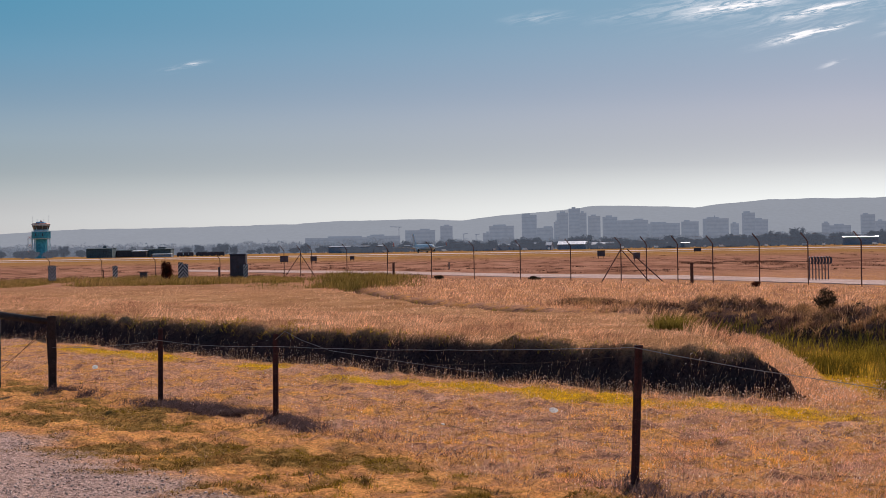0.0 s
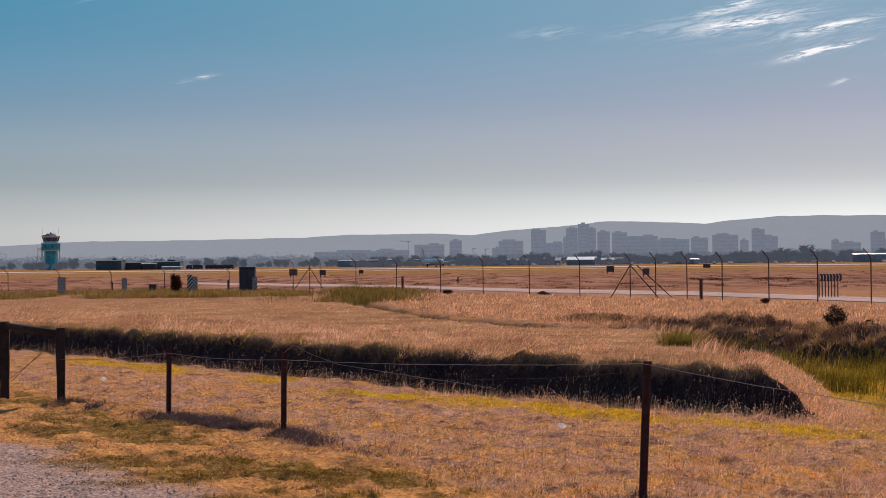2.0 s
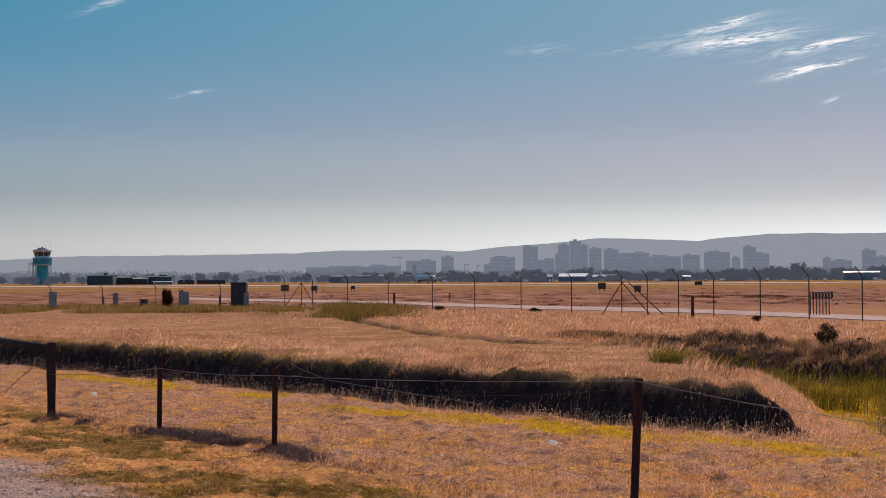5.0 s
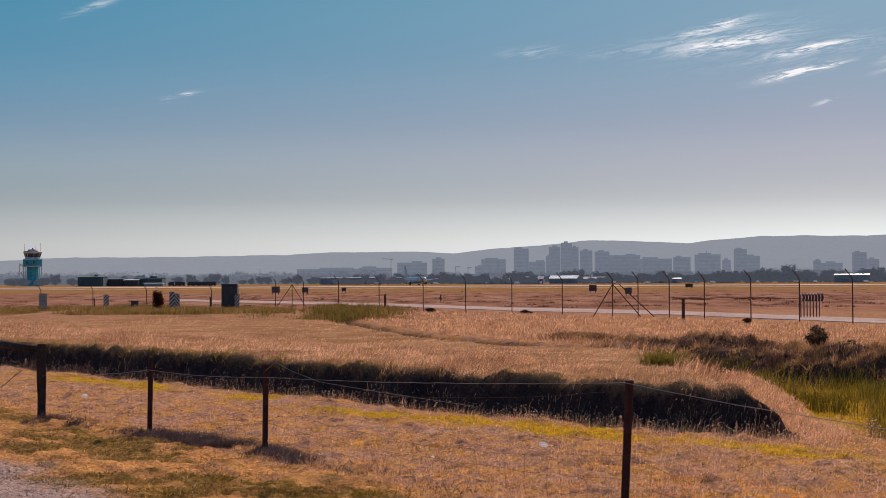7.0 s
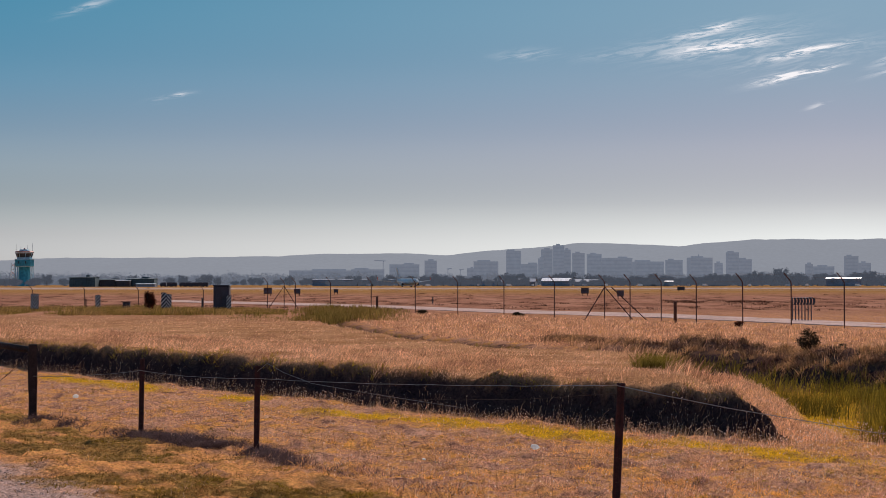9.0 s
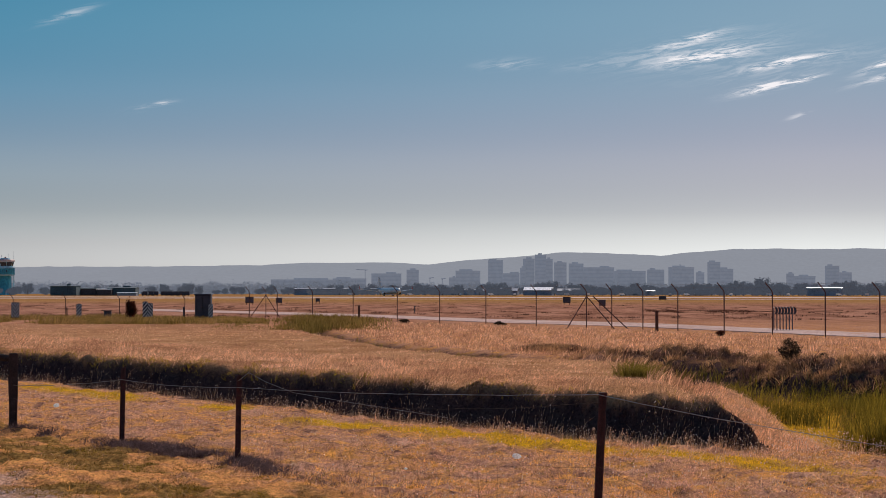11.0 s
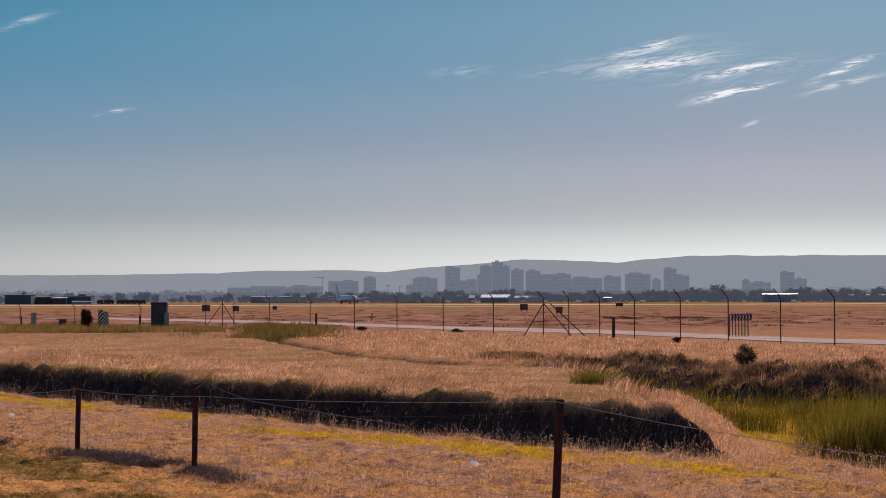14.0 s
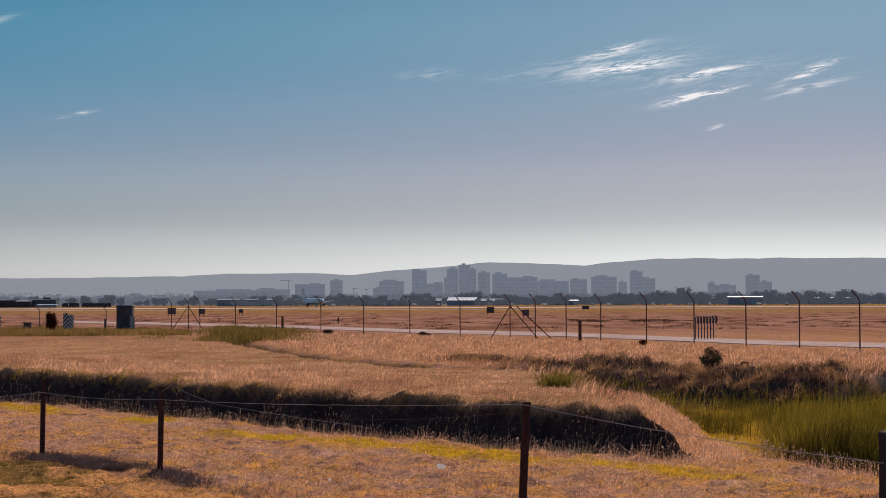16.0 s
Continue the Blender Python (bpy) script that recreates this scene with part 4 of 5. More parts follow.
shed(-0.2188, 1150, 18, 6.4, 14, "shed", "shed", "dark teal flat-roofed airfield building", doors=4)
shed(-0.2050, 1165, 14, 4.9, 14, "shed_brown", "shed", "long dark brown airfield shed", doors=5)
shed(-0.1945, 1162, 10, 4.3, 12, "shed_brown", "roof_metal", "dark brown shed with a pale metal roof edge", doors=2)
shed(-0.1838, 1170, 20, 5.4, 14, "shed", "shed", "dark teal low airfield shed", doors=4)
shed(-0.1812, 1130, 13, 1.9, 6, "shed_grey", "roof_metal", "low shed with a pale metal roof", doors=2)
for u, w, h in ((-0.2165, 2.4, 8.0), (-0.1815, 5.2, 6.9)):
    hut = thing("roof_hut", "small dark plant hut on an airfield building", "plant room", u * 1152 if w < 3 else u * 1170, 1152 if w < 3 else 1170, 5.4 if w > 3 else 6.4)
    part("wall", Geo().box((0, 0, (h - 5.4) / 2 - 0.2 if w > 3 else 0.8), (w, 3, h - 5.4 + 0.4 if w > 3 else 1.9), 0, 0.05), "shed", hut)
    part("roof", Geo().box((0, 0, h - 5.4 + 0.05 if w > 3 else 1.8), (w * 1.08, 3.3, 0.2), 0, 0.04), "shed_grey", hut)
shed(0.045, 1500, 36, 4.0, 14, "shed_grey", "shed_grey", "grey hangar with a grey roof", 0.38, -12, doors=5)
shed(0.0695, 1480, 26, 4.6, 12, "shed_grey", "roof_metal", "grey hangar with a bright metal roof", 0.42, -14, doors=8)
shed(0.090, 1520, 30, 4.0, 14, "shed_grey", "shed_grey", "grey shed with a grey roof", 0.3, doors=4)
shed(0.130, 1440, 30, 3.8, 6, "shed_grey", "shed_white", "grey shed with a white roof", 0.3, doors=6)
shed(0.02, 1530, 40, 5.0, 20, "shed_grey", "shed_grey", "long grey airfield shed", doors=6)
shed(-0.06, 1560, 60, 6.0, 20, "shed_grey", "shed_grey", "long grey airfield shed", doors=6)
shed(0.166, 1500, 22, 3.4, 12, "shed_grey", "shed_grey", "grey shed with a grey roof", 0.3, doors=4)
shed(0.2445, 1390, 29, 6.7, 1.8, "shed_grey", "roof_metal", "low grey hangar with a bright white roof edge", 0.42, -14, doors=3)
shed(0.30, 1500, 40, 6.0, 20, "shed_grey", "shed_grey", "long grey airfield shed", doors=4)
# service trucks parked in a row
for i, u in enumerate((-0.1705, -0.1670, -0.1640, -0.1588, -0.1555, -0.1520, -0.1485, -0.1450)):
    y = 1120
    tk = thing("service_truck", "dark box-bodied service truck parked on the apron", "truck", u * y, y, 0, 0, "parked trucks")
    part("body", Geo().box((0.3, 0, 1.75), (3.3, 2.4, 2.5), 0, 0.1), "cabinet", tk)
    part("cab", Geo().box((-1.7, 0, 1.5), (1.0, 2.2, 1.9), 0, 0.15), "shed_white" if i in (1, 2) else "cabinet", tk)
    for sx in (-1.4, 1.1):
        part("wheel", Geo().tube([(sx, -1.25, 0.5), (sx, 1.25, 0.5)], 0.5, 10), "tyre", tk)


# vans parked along the far edge of the airfield
for i in range(16):
    u, y = -0.045 + 0.021 * i + 0.006 * math.sin(i * 2.3), 1330
    vn = thing("parked_van", "small white van parked beyond the runway", "van", u * y, y, 0, 90 * (i % 2), "parked vans")
    part("body", Geo().prism([(-2.2, 0.4), (2.2, 0.4), (2.2, 1.1), (1.5, 1.25), (1.1, 2.0), (-2.2, 2.1)], 1.8), "roof_metal" if i % 3 else "shed_white", vn)
    part("windscreen", Geo().box((1.32, 0, 1.62), (0.12, 1.5, 0.5)), "glass", vn)
    for sx in (-1.4, 1.3):
        part("wheel", Geo().tube([(sx, -0.92, 0.35), (sx, 0.92, 0.35)], 0.35, 10), "tyre", vn)


# trees: tapered trunk, limbs and an uneven crown of leaf clumps
def tree(h, w, count, leaf, seed, mat="leaf"):
    ob = new("tree")
    ob.empty_display_size = 1
    tagged(ob, "dark leafy tree on the far side of the airfield", "tree", "trees beyond the airfield")
    r = random.Random(seed)
    g = Geo().tube([(0, 0, -0.5), (0.1, 0, h * 0.25), (r.uniform(-0.4, 0.4), 0, h * 0.6)], [0.045 * h, 0.03 * h, 0.012 * h], 7)
    for i in range(5):
        a = r.uniform(0, 6.28)
        g.tube([(0, 0, h * r.uniform(0.2, 0.35)), (w * 0.22 * math.cos(a), w * 0.22 * math.sin(a), h * 0.5), (w * 0.4 * math.cos(a), w * 0.4 * math.sin(a), h * 0.72)], [0.018 * h, 0.012 * h, 0.004 * h], 5)
    part("trunk", g, "bark", ob)
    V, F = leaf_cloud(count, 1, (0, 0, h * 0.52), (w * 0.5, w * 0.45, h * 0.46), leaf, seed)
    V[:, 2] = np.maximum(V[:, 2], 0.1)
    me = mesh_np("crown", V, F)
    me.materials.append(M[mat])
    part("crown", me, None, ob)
    return ob


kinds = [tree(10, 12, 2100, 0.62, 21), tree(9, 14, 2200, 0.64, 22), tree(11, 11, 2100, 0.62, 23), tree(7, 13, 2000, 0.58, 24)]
rr = random.Random(31)
first = True
spots = []
for i in range(100):
    u = -0.31 + 0.66 * (i + rr.uniform(0, 1)) / 100
    y = rr.uniform(1560, 2300)
    s = rr.uniform(0.8, 1.4) * (1.3 if u > 0.12 else 1.1 if u > -0.05 else 0.9)
    spots.append((u, y, s))
for u, s in ((0.038, 1.3), (0.071, 1.35), (0.078, 1.35), (0.012, 1.2), (0.19, 1.5), (0.2, 1.3), (0.215, 1.25), (0.235, 1.4), (0.26, 1.25), (0.275, 1.35), (0.29, 1.2), (0.15, 1.2), (0.163, 1.2), (-0.02, 1.1), (0.31, 1.3)):
    spots.append((u, 1600, s))
for i in range(185):
    u = -0.07 + 0.42 * (i + rr.uniform(0, 1)) / 185
    if 0.052 < u < 0.078 or rr.random() < 0.08:
        continue
    spots.append((u, rr.uniform(1400, 1490), rr.uniform(0.5, 1.05) * (0.9 if u < 0.1 else 1.05)))
for i, (u, y, s) in enumerate(spots):
    ob = kinds[i % 4]
    m = pose(u * y, y, 0, 0, 0, rr.uniform(0, 360)) @ Matrix.Scale(s, 4)
    if i < 4:
        ob.matrix_basis = m
    else:
        c = copy_thing(ob, pose(u * y, y, 0, 0, 0, rr.uniform(0, 360)))
        c.scale = (s, s, s)
# round trees at the foot of the control tower
for u, y in ((-0.2672, 1300), (-0.2618, 1310), (-0.2605, 1330), (-0.2515, 1300), (-0.2500, 1310)):
    c = copy_thing(kinds[3], pose(u * y, y, 0, 0, 0, rr.uniform(0, 360)))
    c.scale = (0.75, 0.75, 1.0)
# far woods before the city, their haze painted as a glow of the leaves
V, F = [], []
r2 = np.random.default_rng(9)
cnt = 160000
uu, yy = r2.uniform(-0.34, 0.38, cnt), r2.uniform(2500, 3400, cnt)
row = np.floor(yy / 150)
cell = uu * yy / 13 + 0.37 * row
dome = np.sqrt(np.maximum(0.05, 1 - (2 * (cell - np.floor(cell)) - 1) ** 2))
top = (4 + 9 * dome * (0.5 + hashed(np.floor(cell), row)) + 16 * fbm(uu * 60, row) ** 2.2)
p = np.stack([uu * yy, yy, r2.uniform(0, 1, cnt) * top], -1)
a = r2.normal(size=(cnt, 3)) * 0.72
b = r2.normal(size=(cnt, 3)) * 0.72
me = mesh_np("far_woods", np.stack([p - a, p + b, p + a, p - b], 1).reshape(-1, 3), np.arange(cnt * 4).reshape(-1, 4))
me.materials.append(haze_glow("hazy_leaves", (0.14, 0.15, 0.17), (0.105, 0.12, 0.15)))
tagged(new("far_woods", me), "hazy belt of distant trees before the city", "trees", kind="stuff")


# ---- airliner taxiing slowly, nose towards the fence ----
plane = thing("airliner", "white twin-engine airliner standing on the runway", "aeroplane", -22, 1000, 0, 20)
# its nose points to -y before the turn
prof = [(-19.5, 0.1), (-19, 0.9), (-17.5, 1.6), (-15, 1.95), (10, 1.95), (15, 1.4), (19, 0.4)]
part("fuselage", Geo().tube([(0, y, 3.3 + (0.6 if y > 12 else 0) * (y - 12) / 7) for y, r in prof], [r for y, r in prof], 14), "plane_white", plane, "", False)
part("cockpit_window", Geo().box((0, -18.1, 3.9), (1.9, 0.9, 0.5), 0, 0.1), "glass", plane)
part("fin", Geo().prism([(12.5, 4.8), (18.2, 11.8), (20.2, 11.8), (18.6, 4.6)], 0.35, (0, 0, 0), math.pi / 2), "plane_white", plane)
for s in (-1, 1):
    k = Geo()
    k.v = [(s * 1.6, -5, 2.6), (s * 1.6, 2.5, 2.5), (s * 17, 5.5, 4.3), (s * 17, 4.0, 4.35), (s * 1.6, -5, 2.1), (s * 1.6, 2.5, 2.2), (s * 17, 5.5, 4.2), (s * 17, 4.0, 4.2)]
    k.f = [(0, 1, 2, 3), (7, 6, 5, 4), (0, 3, 7, 4), (1, 5, 6, 2), (3, 2, 6, 7), (0, 4, 5, 1)]
    wing = part("wing", k, "plane_white", plane)
    part("winglet", Geo().prism([(4.2, 4.2), (5.6, 6.4), (6.2, 6.4), (5.6, 4.2)], 0.2, (s * 17, 0, 0), math.pi / 2), "plane_red", wing)
    eng = part("engine", Geo().tube([(s * 5, -6.5, 1.7), (s * 5, -6, 1.7), (s * 5, -3.5, 1.7), (s * 5, -2, 1.8)], [0.85, 1.0, 1.0, 0.6], 12), "plane_white", plane)
    part("intake", Geo().tube([(s * 5, -6.56, 1.7), (s * 5, -6.4, 1.7)], 0.72, 12), "tyre", eng)
    part("tailplane", Geo().prism([(15.5, 0), (18.3, 0), (19, 0.25), (16, 0.25)], 5.5, (s * 3.3, 0, 4.7), math.pi / 2), "plane_white", plane)
    g = part("main_gear", Geo().tube([(s * 2.8, 0.5, 2.4), (s * 2.8, 0.5, 0.6)], 0.18, 8), "fence_steel", plane)
    part("wheel", Geo().tube([(s * 2.5, 0.5, 0.55), (s * 3.1, 0.5, 0.55)], 0.55, 12), "tyre", g)
ng = part("nose_gear", Geo().tube([(0, -15, 2), (0, -15, 0.4)], 0.14, 8), "fence_steel", plane)
part("wheel", Geo().tube([(-0.3, -15, 0.4), (0.3, -15, 0.4)], 0.4, 12), "tyre", ng)


# ---- grasses ----
def blades(name, x, y, h, w, lean, mat, label, segs=1, wind=0.25, lift=0.0):
    """Single bent blades, all in one mesh. lean: spread of the tips, wind: their common drift."""
    c = len(x)
    z = ground(x, y) + lift - 0.015
    a = rng.uniform(0, 2 * np.pi, c)
    sx, sy_ = np.cos(a) * w / 2, np.sin(a) * w / 2
    la, lr = rng.uniform(0, 2 * np.pi, c), rng.uniform(0, 1, c) * lean * h
    tx, ty = np.cos(la) * lr + wind * h, np.sin(la) * lr
    P = lambda fx, t, k: np.stack([x + tx * t ** 1.7 + sx * k, y + ty * t ** 1.7 + sy_ * k, z + h * (t - 0.12 * t * t * (lr / np.maximum(h, 1e-6)))], -1)
    if segs == 1:
        V = np.stack([P(0, 0.0, -1), P(0, 0.0, 1), P(0, 1.0, 0)], 1).reshape(-1, 3)
        F = np.arange(c * 3).reshape(-1, 3)
    else:
        V = np.stack([P(0, 0.0, -1), P(0, 0.0, 1), P(0, 0.55, 0.8), P(0, 0.55, -0.8), P(0, 1.0, 0.0)], 1).reshape(-1, 3)
        k = np.arange(c)[:, None] * 5
        F = np.concatenate([k + np.array([[0, 1, 2]]), k + np.array([[0, 2, 3]]), k + np.array([[3, 2, 4]])])
    me = mesh_np(name, V, F)
    me.materials.append(M[mat])
    return tagged(new(name, me), label, "grass", kind="stuff")


def scatter(count, u0, u1, y0, y1, power=2.0):
    """Points over a stretch of land, denser near the eye so that cover looks even."""
    u = rng.uniform(u0, u1, count)
    q = rng.uniform(0, 1, count)
    e = 1 - power
    y = (y0 ** e + q * (y1 ** e - y0 ** e)) ** (1 / e)
    return u * y, y


def keep(x, y, w):
    m = rng.uniform(0, 1, len(x)) < w
    return x[m], y[m]


# short dry meadow behind the old fence
def open_turf(x, y):
    return (berm_in(x, y) < 0.0) * (channel_in(x, y) < 0.05) * (1 - gravel_w(x, y))


def tufts(name, count, each, y1, weight, spread, high, wide, lean, mat, label, segs=1, wind=0.2):
    """Tussocks: blades gathered round many small hearts, tallest in the middle."""
    x, y = scatter(count, -0.33, 0.36, 9.5, y1, 2.1)
    x, y = keep(x, y, weight(x, y))
    size = rng.uniform(0.4, 1.3, len(x)) ** 1.3
    k = np.repeat(np.arange(len(x)), each)
    r, a = np.abs(rng.normal(0, 1, len(k))), rng.uniform(0, 2 * np.pi, len(k))
    px, py = x[k] + np.cos(a) * r * spread * size[k], y[k] + np.sin(a) * r * spread * size[k]
    h = rng.uniform(*high, len(k)) * size[k] * np.exp(-0.25 * r * r)
    return blades(name, px, py, np.maximum(h, 0.01), rng.uniform(*wide, len(k)), lean, mat, label, segs, wind)


x, y = scatter(330000, -0.33, 0.36, 9.5, 38, 2.2)
x, y = keep(x, y, open_turf(x, y) * (1 - 0.9 * verge_w(x, y)) * (1 - lush_w(x, y)) * (0.10 + 0.90 * smooth(0.44, 0.6, fbm(x * 6, y * 4))))
blades("meadow_grass", x, y, rng.uniform(0.012, 0.05, len(x)) * (0.35 + 1.3 * fbm(x * 6, y * 4)), rng.uniform(0.004, 0.009, len(x)), 2.2, "meadow", "short dry orange meadow grass behind the wire fence")
tufts("meadow_tufts", 12000, 24, 36, lambda x, y: open_turf(x, y) * (1 - 0.95 * verge_w(x, y)) * smooth(0.38, 0.60, fbm(x * 1.1 + 8, y * 0.8)), 0.045, (0.035, 0.11), (0.003, 0.006), 1.7, "brown", "withered grey-brown tufts in the dry meadow", 1)
tufts("golden_tufts", 13000, 20, 30, lambda x, y: open_turf(x, y) * (1 - 0.97 * verge_w(x, y)) * smooth(0.45, 0.62, fbm(x * 0.9, y * 0.7 + 4)), 0.04, (0.03, 0.10), (0.003, 0.006), 1.5, "meadow", "golden tufts of dry grass in the meadow", 1)
tufts("matted_turf", 13000, 26, 34, lambda x, y: open_turf(x, y) * smooth(0.50, 0.64, fbm(x * 2.2 + 1, y * 1.6 + 6)), 0.06, (0.015, 0.055), (0.005, 0.010), 2.4, "mat", "dark matted clumps in the dry turf", 1, 0.0)
tufts("dead_tufts", 2600, 22, 34, lambda x, y: open_turf(x, y) * (1 - 0.6 * verge_w(x, y)) * smooth(0.46, 0.6, fbm(x * 1.7 + 21, y * 1.3)), 0.05, (0.02, 0.08), (0.004, 0.008), 1.9, "twig", "dark dead tufts scattered in the meadow", 1)
tufts("green_tufts", 5200, 20, 32, lambda x, y: open_turf(x, y) * (1 - 0.6 * verge_w(x, y)) * smooth(0.52, 0.62, fbm(x * 0.9 + 31, y * 0.9 + 2)), 0.05, (0.02, 0.07), (0.004, 0.008), 1.8, "crest", "olive-green tufts in the dry meadow", 1, 0.0)
# pale stalks added as specks of sun glint, put into their colour
x, y = scatter(60000, -0.33, 0.36, 9.5, 40, 2.0)
x, y = keep(x, y, open_turf(x, y) * (1 - 0.96 * verge_w(x, y)) * (0.15 + 0.85 * smooth(0.45, 0.6, fbm(x * 1.3 + 2, y * 1.0))) * 0.42)
blades("glint_stalks", x, y, rng.uniform(0.03, 0.11, len(x)), rng.uniform(0.003, 0.007, len(x)), 2.4, "glint", "pale stalks in the dry meadow, sun glints put into their colour", 1, 0.2)
# weeds on the verge
x, y = scatter(260000, -0.33, 0.2, 9.5, 26, 2.2)
x, y = keep(x, y, mat_w(x, y) * (1 - gravel_w(x, y)))
blades("verge_weeds", x, y, rng.uniform(0.012, 0.05, len(x)), rng.uniform(0.007, 0.016, len(x)), 2.0, "mat", "low creeping green and brown weeds on the verge", wind=0)
# green strips
x, y = scatter(260000, -0.33, 0.36, 16, 40, 2.0)
x, y = keep(x, y, lush_w(x, y) * (berm_in(x, y) < 0))
blades("green_grass", x, y, rng.uniform(0.02, 0.065, len(x)), rng.uniform(0.005, 0.010, len(x)), 1.2, "lush", "bright yellow-green grass strip along the ditch")
# tussocks along the old fence
x, y = [], []
for (ax, ay), (bx, by) in zip(STATIONS, STATIONS[1:]):
    t = rng.uniform(0, 1, 22000) ** (1.0 if ax < -3 else 2.5)
    x.append(ax + (bx - ax) * t + rng.normal(0, 0.12, 22000)), y.append(ay + (by - ay) * t - 0.1 + rng.normal(0, 0.20, 22000))
x, y = np.concatenate(x), np.concatenate(y)
x, y = keep(x, y, smooth(0.36, 0.52, fbm(x * 1.6, y * 1.6)) * np.interp(x, [-7, -5.7, -4.2, -3.6, -1.75, -1.35, 3], [0.6, 0.4, 0.15, 1.0, 0.9, 0.12, 0.12]))
blades("fence_tussock", x, y, rng.uniform(0.03, 0.13, len(x)), rng.uniform(0.003, 0.006, len(x)), 2.2, "twig", "dead grey tussocks along the foot of the wire fence", 2)
# seed heads before the bank
toe_x, toe_y = np.array([p[0] for p in FRONT]), np.array([p[1] for p in FRONT])
x, y = scatter(150000, -0.33, 0.37, 10, 42, 1.6)
lip = np.where(x < 4.2, np.interp(x, toe_x, toe_y), np.interp(x, [4.2, 5.0, 5.5, 5.9, 6.5, 8.6], [19.5, 20.8, 19.9, 18.3, 16.4, 13.1]))
gap = lip - y
x, y = keep(x, y, smooth(-0.4, 0.0, gap) * (1 - smooth(0.2, 1.5, gap)) * np.where(x > 4.6, 1.0, 0.62) + (gap > 1) * (1 - verge_w(x, y)) * (1 - gravel_w(x, y)) * 0.02)
h = rng.uniform(0.04, 0.19, len(x)) * (0.4 + 1.0 * fbm(x * 1.2, y * 1.2)) * np.where(x > 4.3, 1.3, 1.0)
tilt = rng.normal(0, 0.15, (len(x), 2)) * h[:, None] + np.array([0.12, 0]) * h[:, None]
z = ground(x, y)
tip = np.stack([x + tilt[:, 0], y + tilt[:, 1], z + h], -1)
base = np.stack([x, y, z - 0.01], -1)
sw = np.array([0.0009, 0, 0])
me = mesh_np("seed_stems", np.stack([base - sw, base + sw, tip + sw * 0.5, tip - sw * 0.5], 1).reshape(-1, 3), np.arange(len(x) * 4).reshape(-1, 4))
me.materials.append(M["brown"])
tagged(new("seed_stems", me), "thin dry stems of seeding grass before the bank", "grass", kind="stuff")
r1 = rng.uniform(0.0035, 0.0085, len(x))[:, None]
ax3 = [np.array(v, float) for v in ((1, 0, 0), (0, 1, 0), (-1, 0, 0), (0, -1, 0))]
V = np.stack([tip + np.array([0, 0, 1.0]) * r1 * 1.3] + [tip + d * r1 for d in ax3] + [tip - np.array([0, 0, 1.0]) * r1 * 1.2], 1).reshape(-1, 3)
k = np.arange(len(x))[:, None] * 6
F = np.concatenate([k + np.array([q]) for q in ((0, 1, 2), (0, 2, 3), (0, 3, 4), (0, 4, 1), (5, 2, 1), (5, 3, 2), (5, 4, 3), (5, 1, 4))])
me = mesh_np("seed_heads", V, F)
me.materials.append(M["seed"])
tagged(new("seed_heads", me), "pale fluffy seed heads catching the sun", "grass", kind="stuff")
# undergrowth between the seed stems
x, y = scatter(170000, -0.33, 0.37, 10, 42, 1.8)
lip = np.where(x < 4.2, np.interp(x, toe_x, toe_y), np.interp(x, [4.2, 5.0, 5.5, 5.9, 6.5, 8.6], [19.5, 20.8, 19.9, 18.3, 16.4, 13.1]))
gap = lip - y
x, y = keep(x, y, smooth(-0.6, -0.1, gap) * (1 - smooth(0.2, 1.2, gap)) * np.where(x > 4.9, 0.35, 0.6))
blades("bank_foot_grass", x, y, rng.uniform(0.05, 0.13, len(x)), rng.uniform(0.004, 0.007, len(x)), 1.2, "brown", "dry brown grass at the foot of the bank", 2)
# steep bank: its shade is put into the near-black grass colour
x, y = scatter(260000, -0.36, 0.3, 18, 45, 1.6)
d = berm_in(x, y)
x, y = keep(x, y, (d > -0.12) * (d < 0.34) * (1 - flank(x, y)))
blades("bank_grass", x, y, rng.uniform(0.02, 0.07, len(x)), rng.uniform(0.006, 0.013, len(x)), 3.0, "bank", "matted grass on the steep bank, shade put into its dark colour", 2, 0.0)
x, y = scatter(300000, -0.36, 0.3, 18, 48, 1.6)
d = berm_in(x, y)
x, y = keep(x, y, (d > 0.28) * (d < 0.58) * (1 - flank(x, y)) * smooth(0.36, 0.52, fbm(x * 1.1, y * 1.1)) * np.interp(x / y, [-0.3, -0.26, -0.1, -0.02, 0.2], [0.5, 1, 1, 0.3, 0.1]))
blades("crest_grass", x, y, rng.uniform(0.03, 0.11, len(x)) * (0.5 + fbm(x * 3, y * 3)), rng.uniform(0.007, 0.012, len(x)), 2.0, "crest", "olive grass along the crest of the bank", 2)
x, y = scatter(150000, -0.36, 0.3, 18, 45, 1.6)
d = berm_in(x, y)
x, y = keep(x, y, (d > 0.24) * (d < 0.48) * (1 - flank(x, y)) * smooth(0.42, 0.56, fbm(x * 1.9 + 11, y * 1.9)) * np.interp(x / y, [-0.3, -0.1, 0.0, 0.2], [0.3, 0.35, 0.6, 0.6]))
blades("crest_tufts", x, y, rng.uniform(0.02, 0.08, len(x)), rng.uniform(0.004, 0.007, len(x)), 2.4, "twig", "grey-brown tufts hanging over the crest of the bank", 2, 0.1)
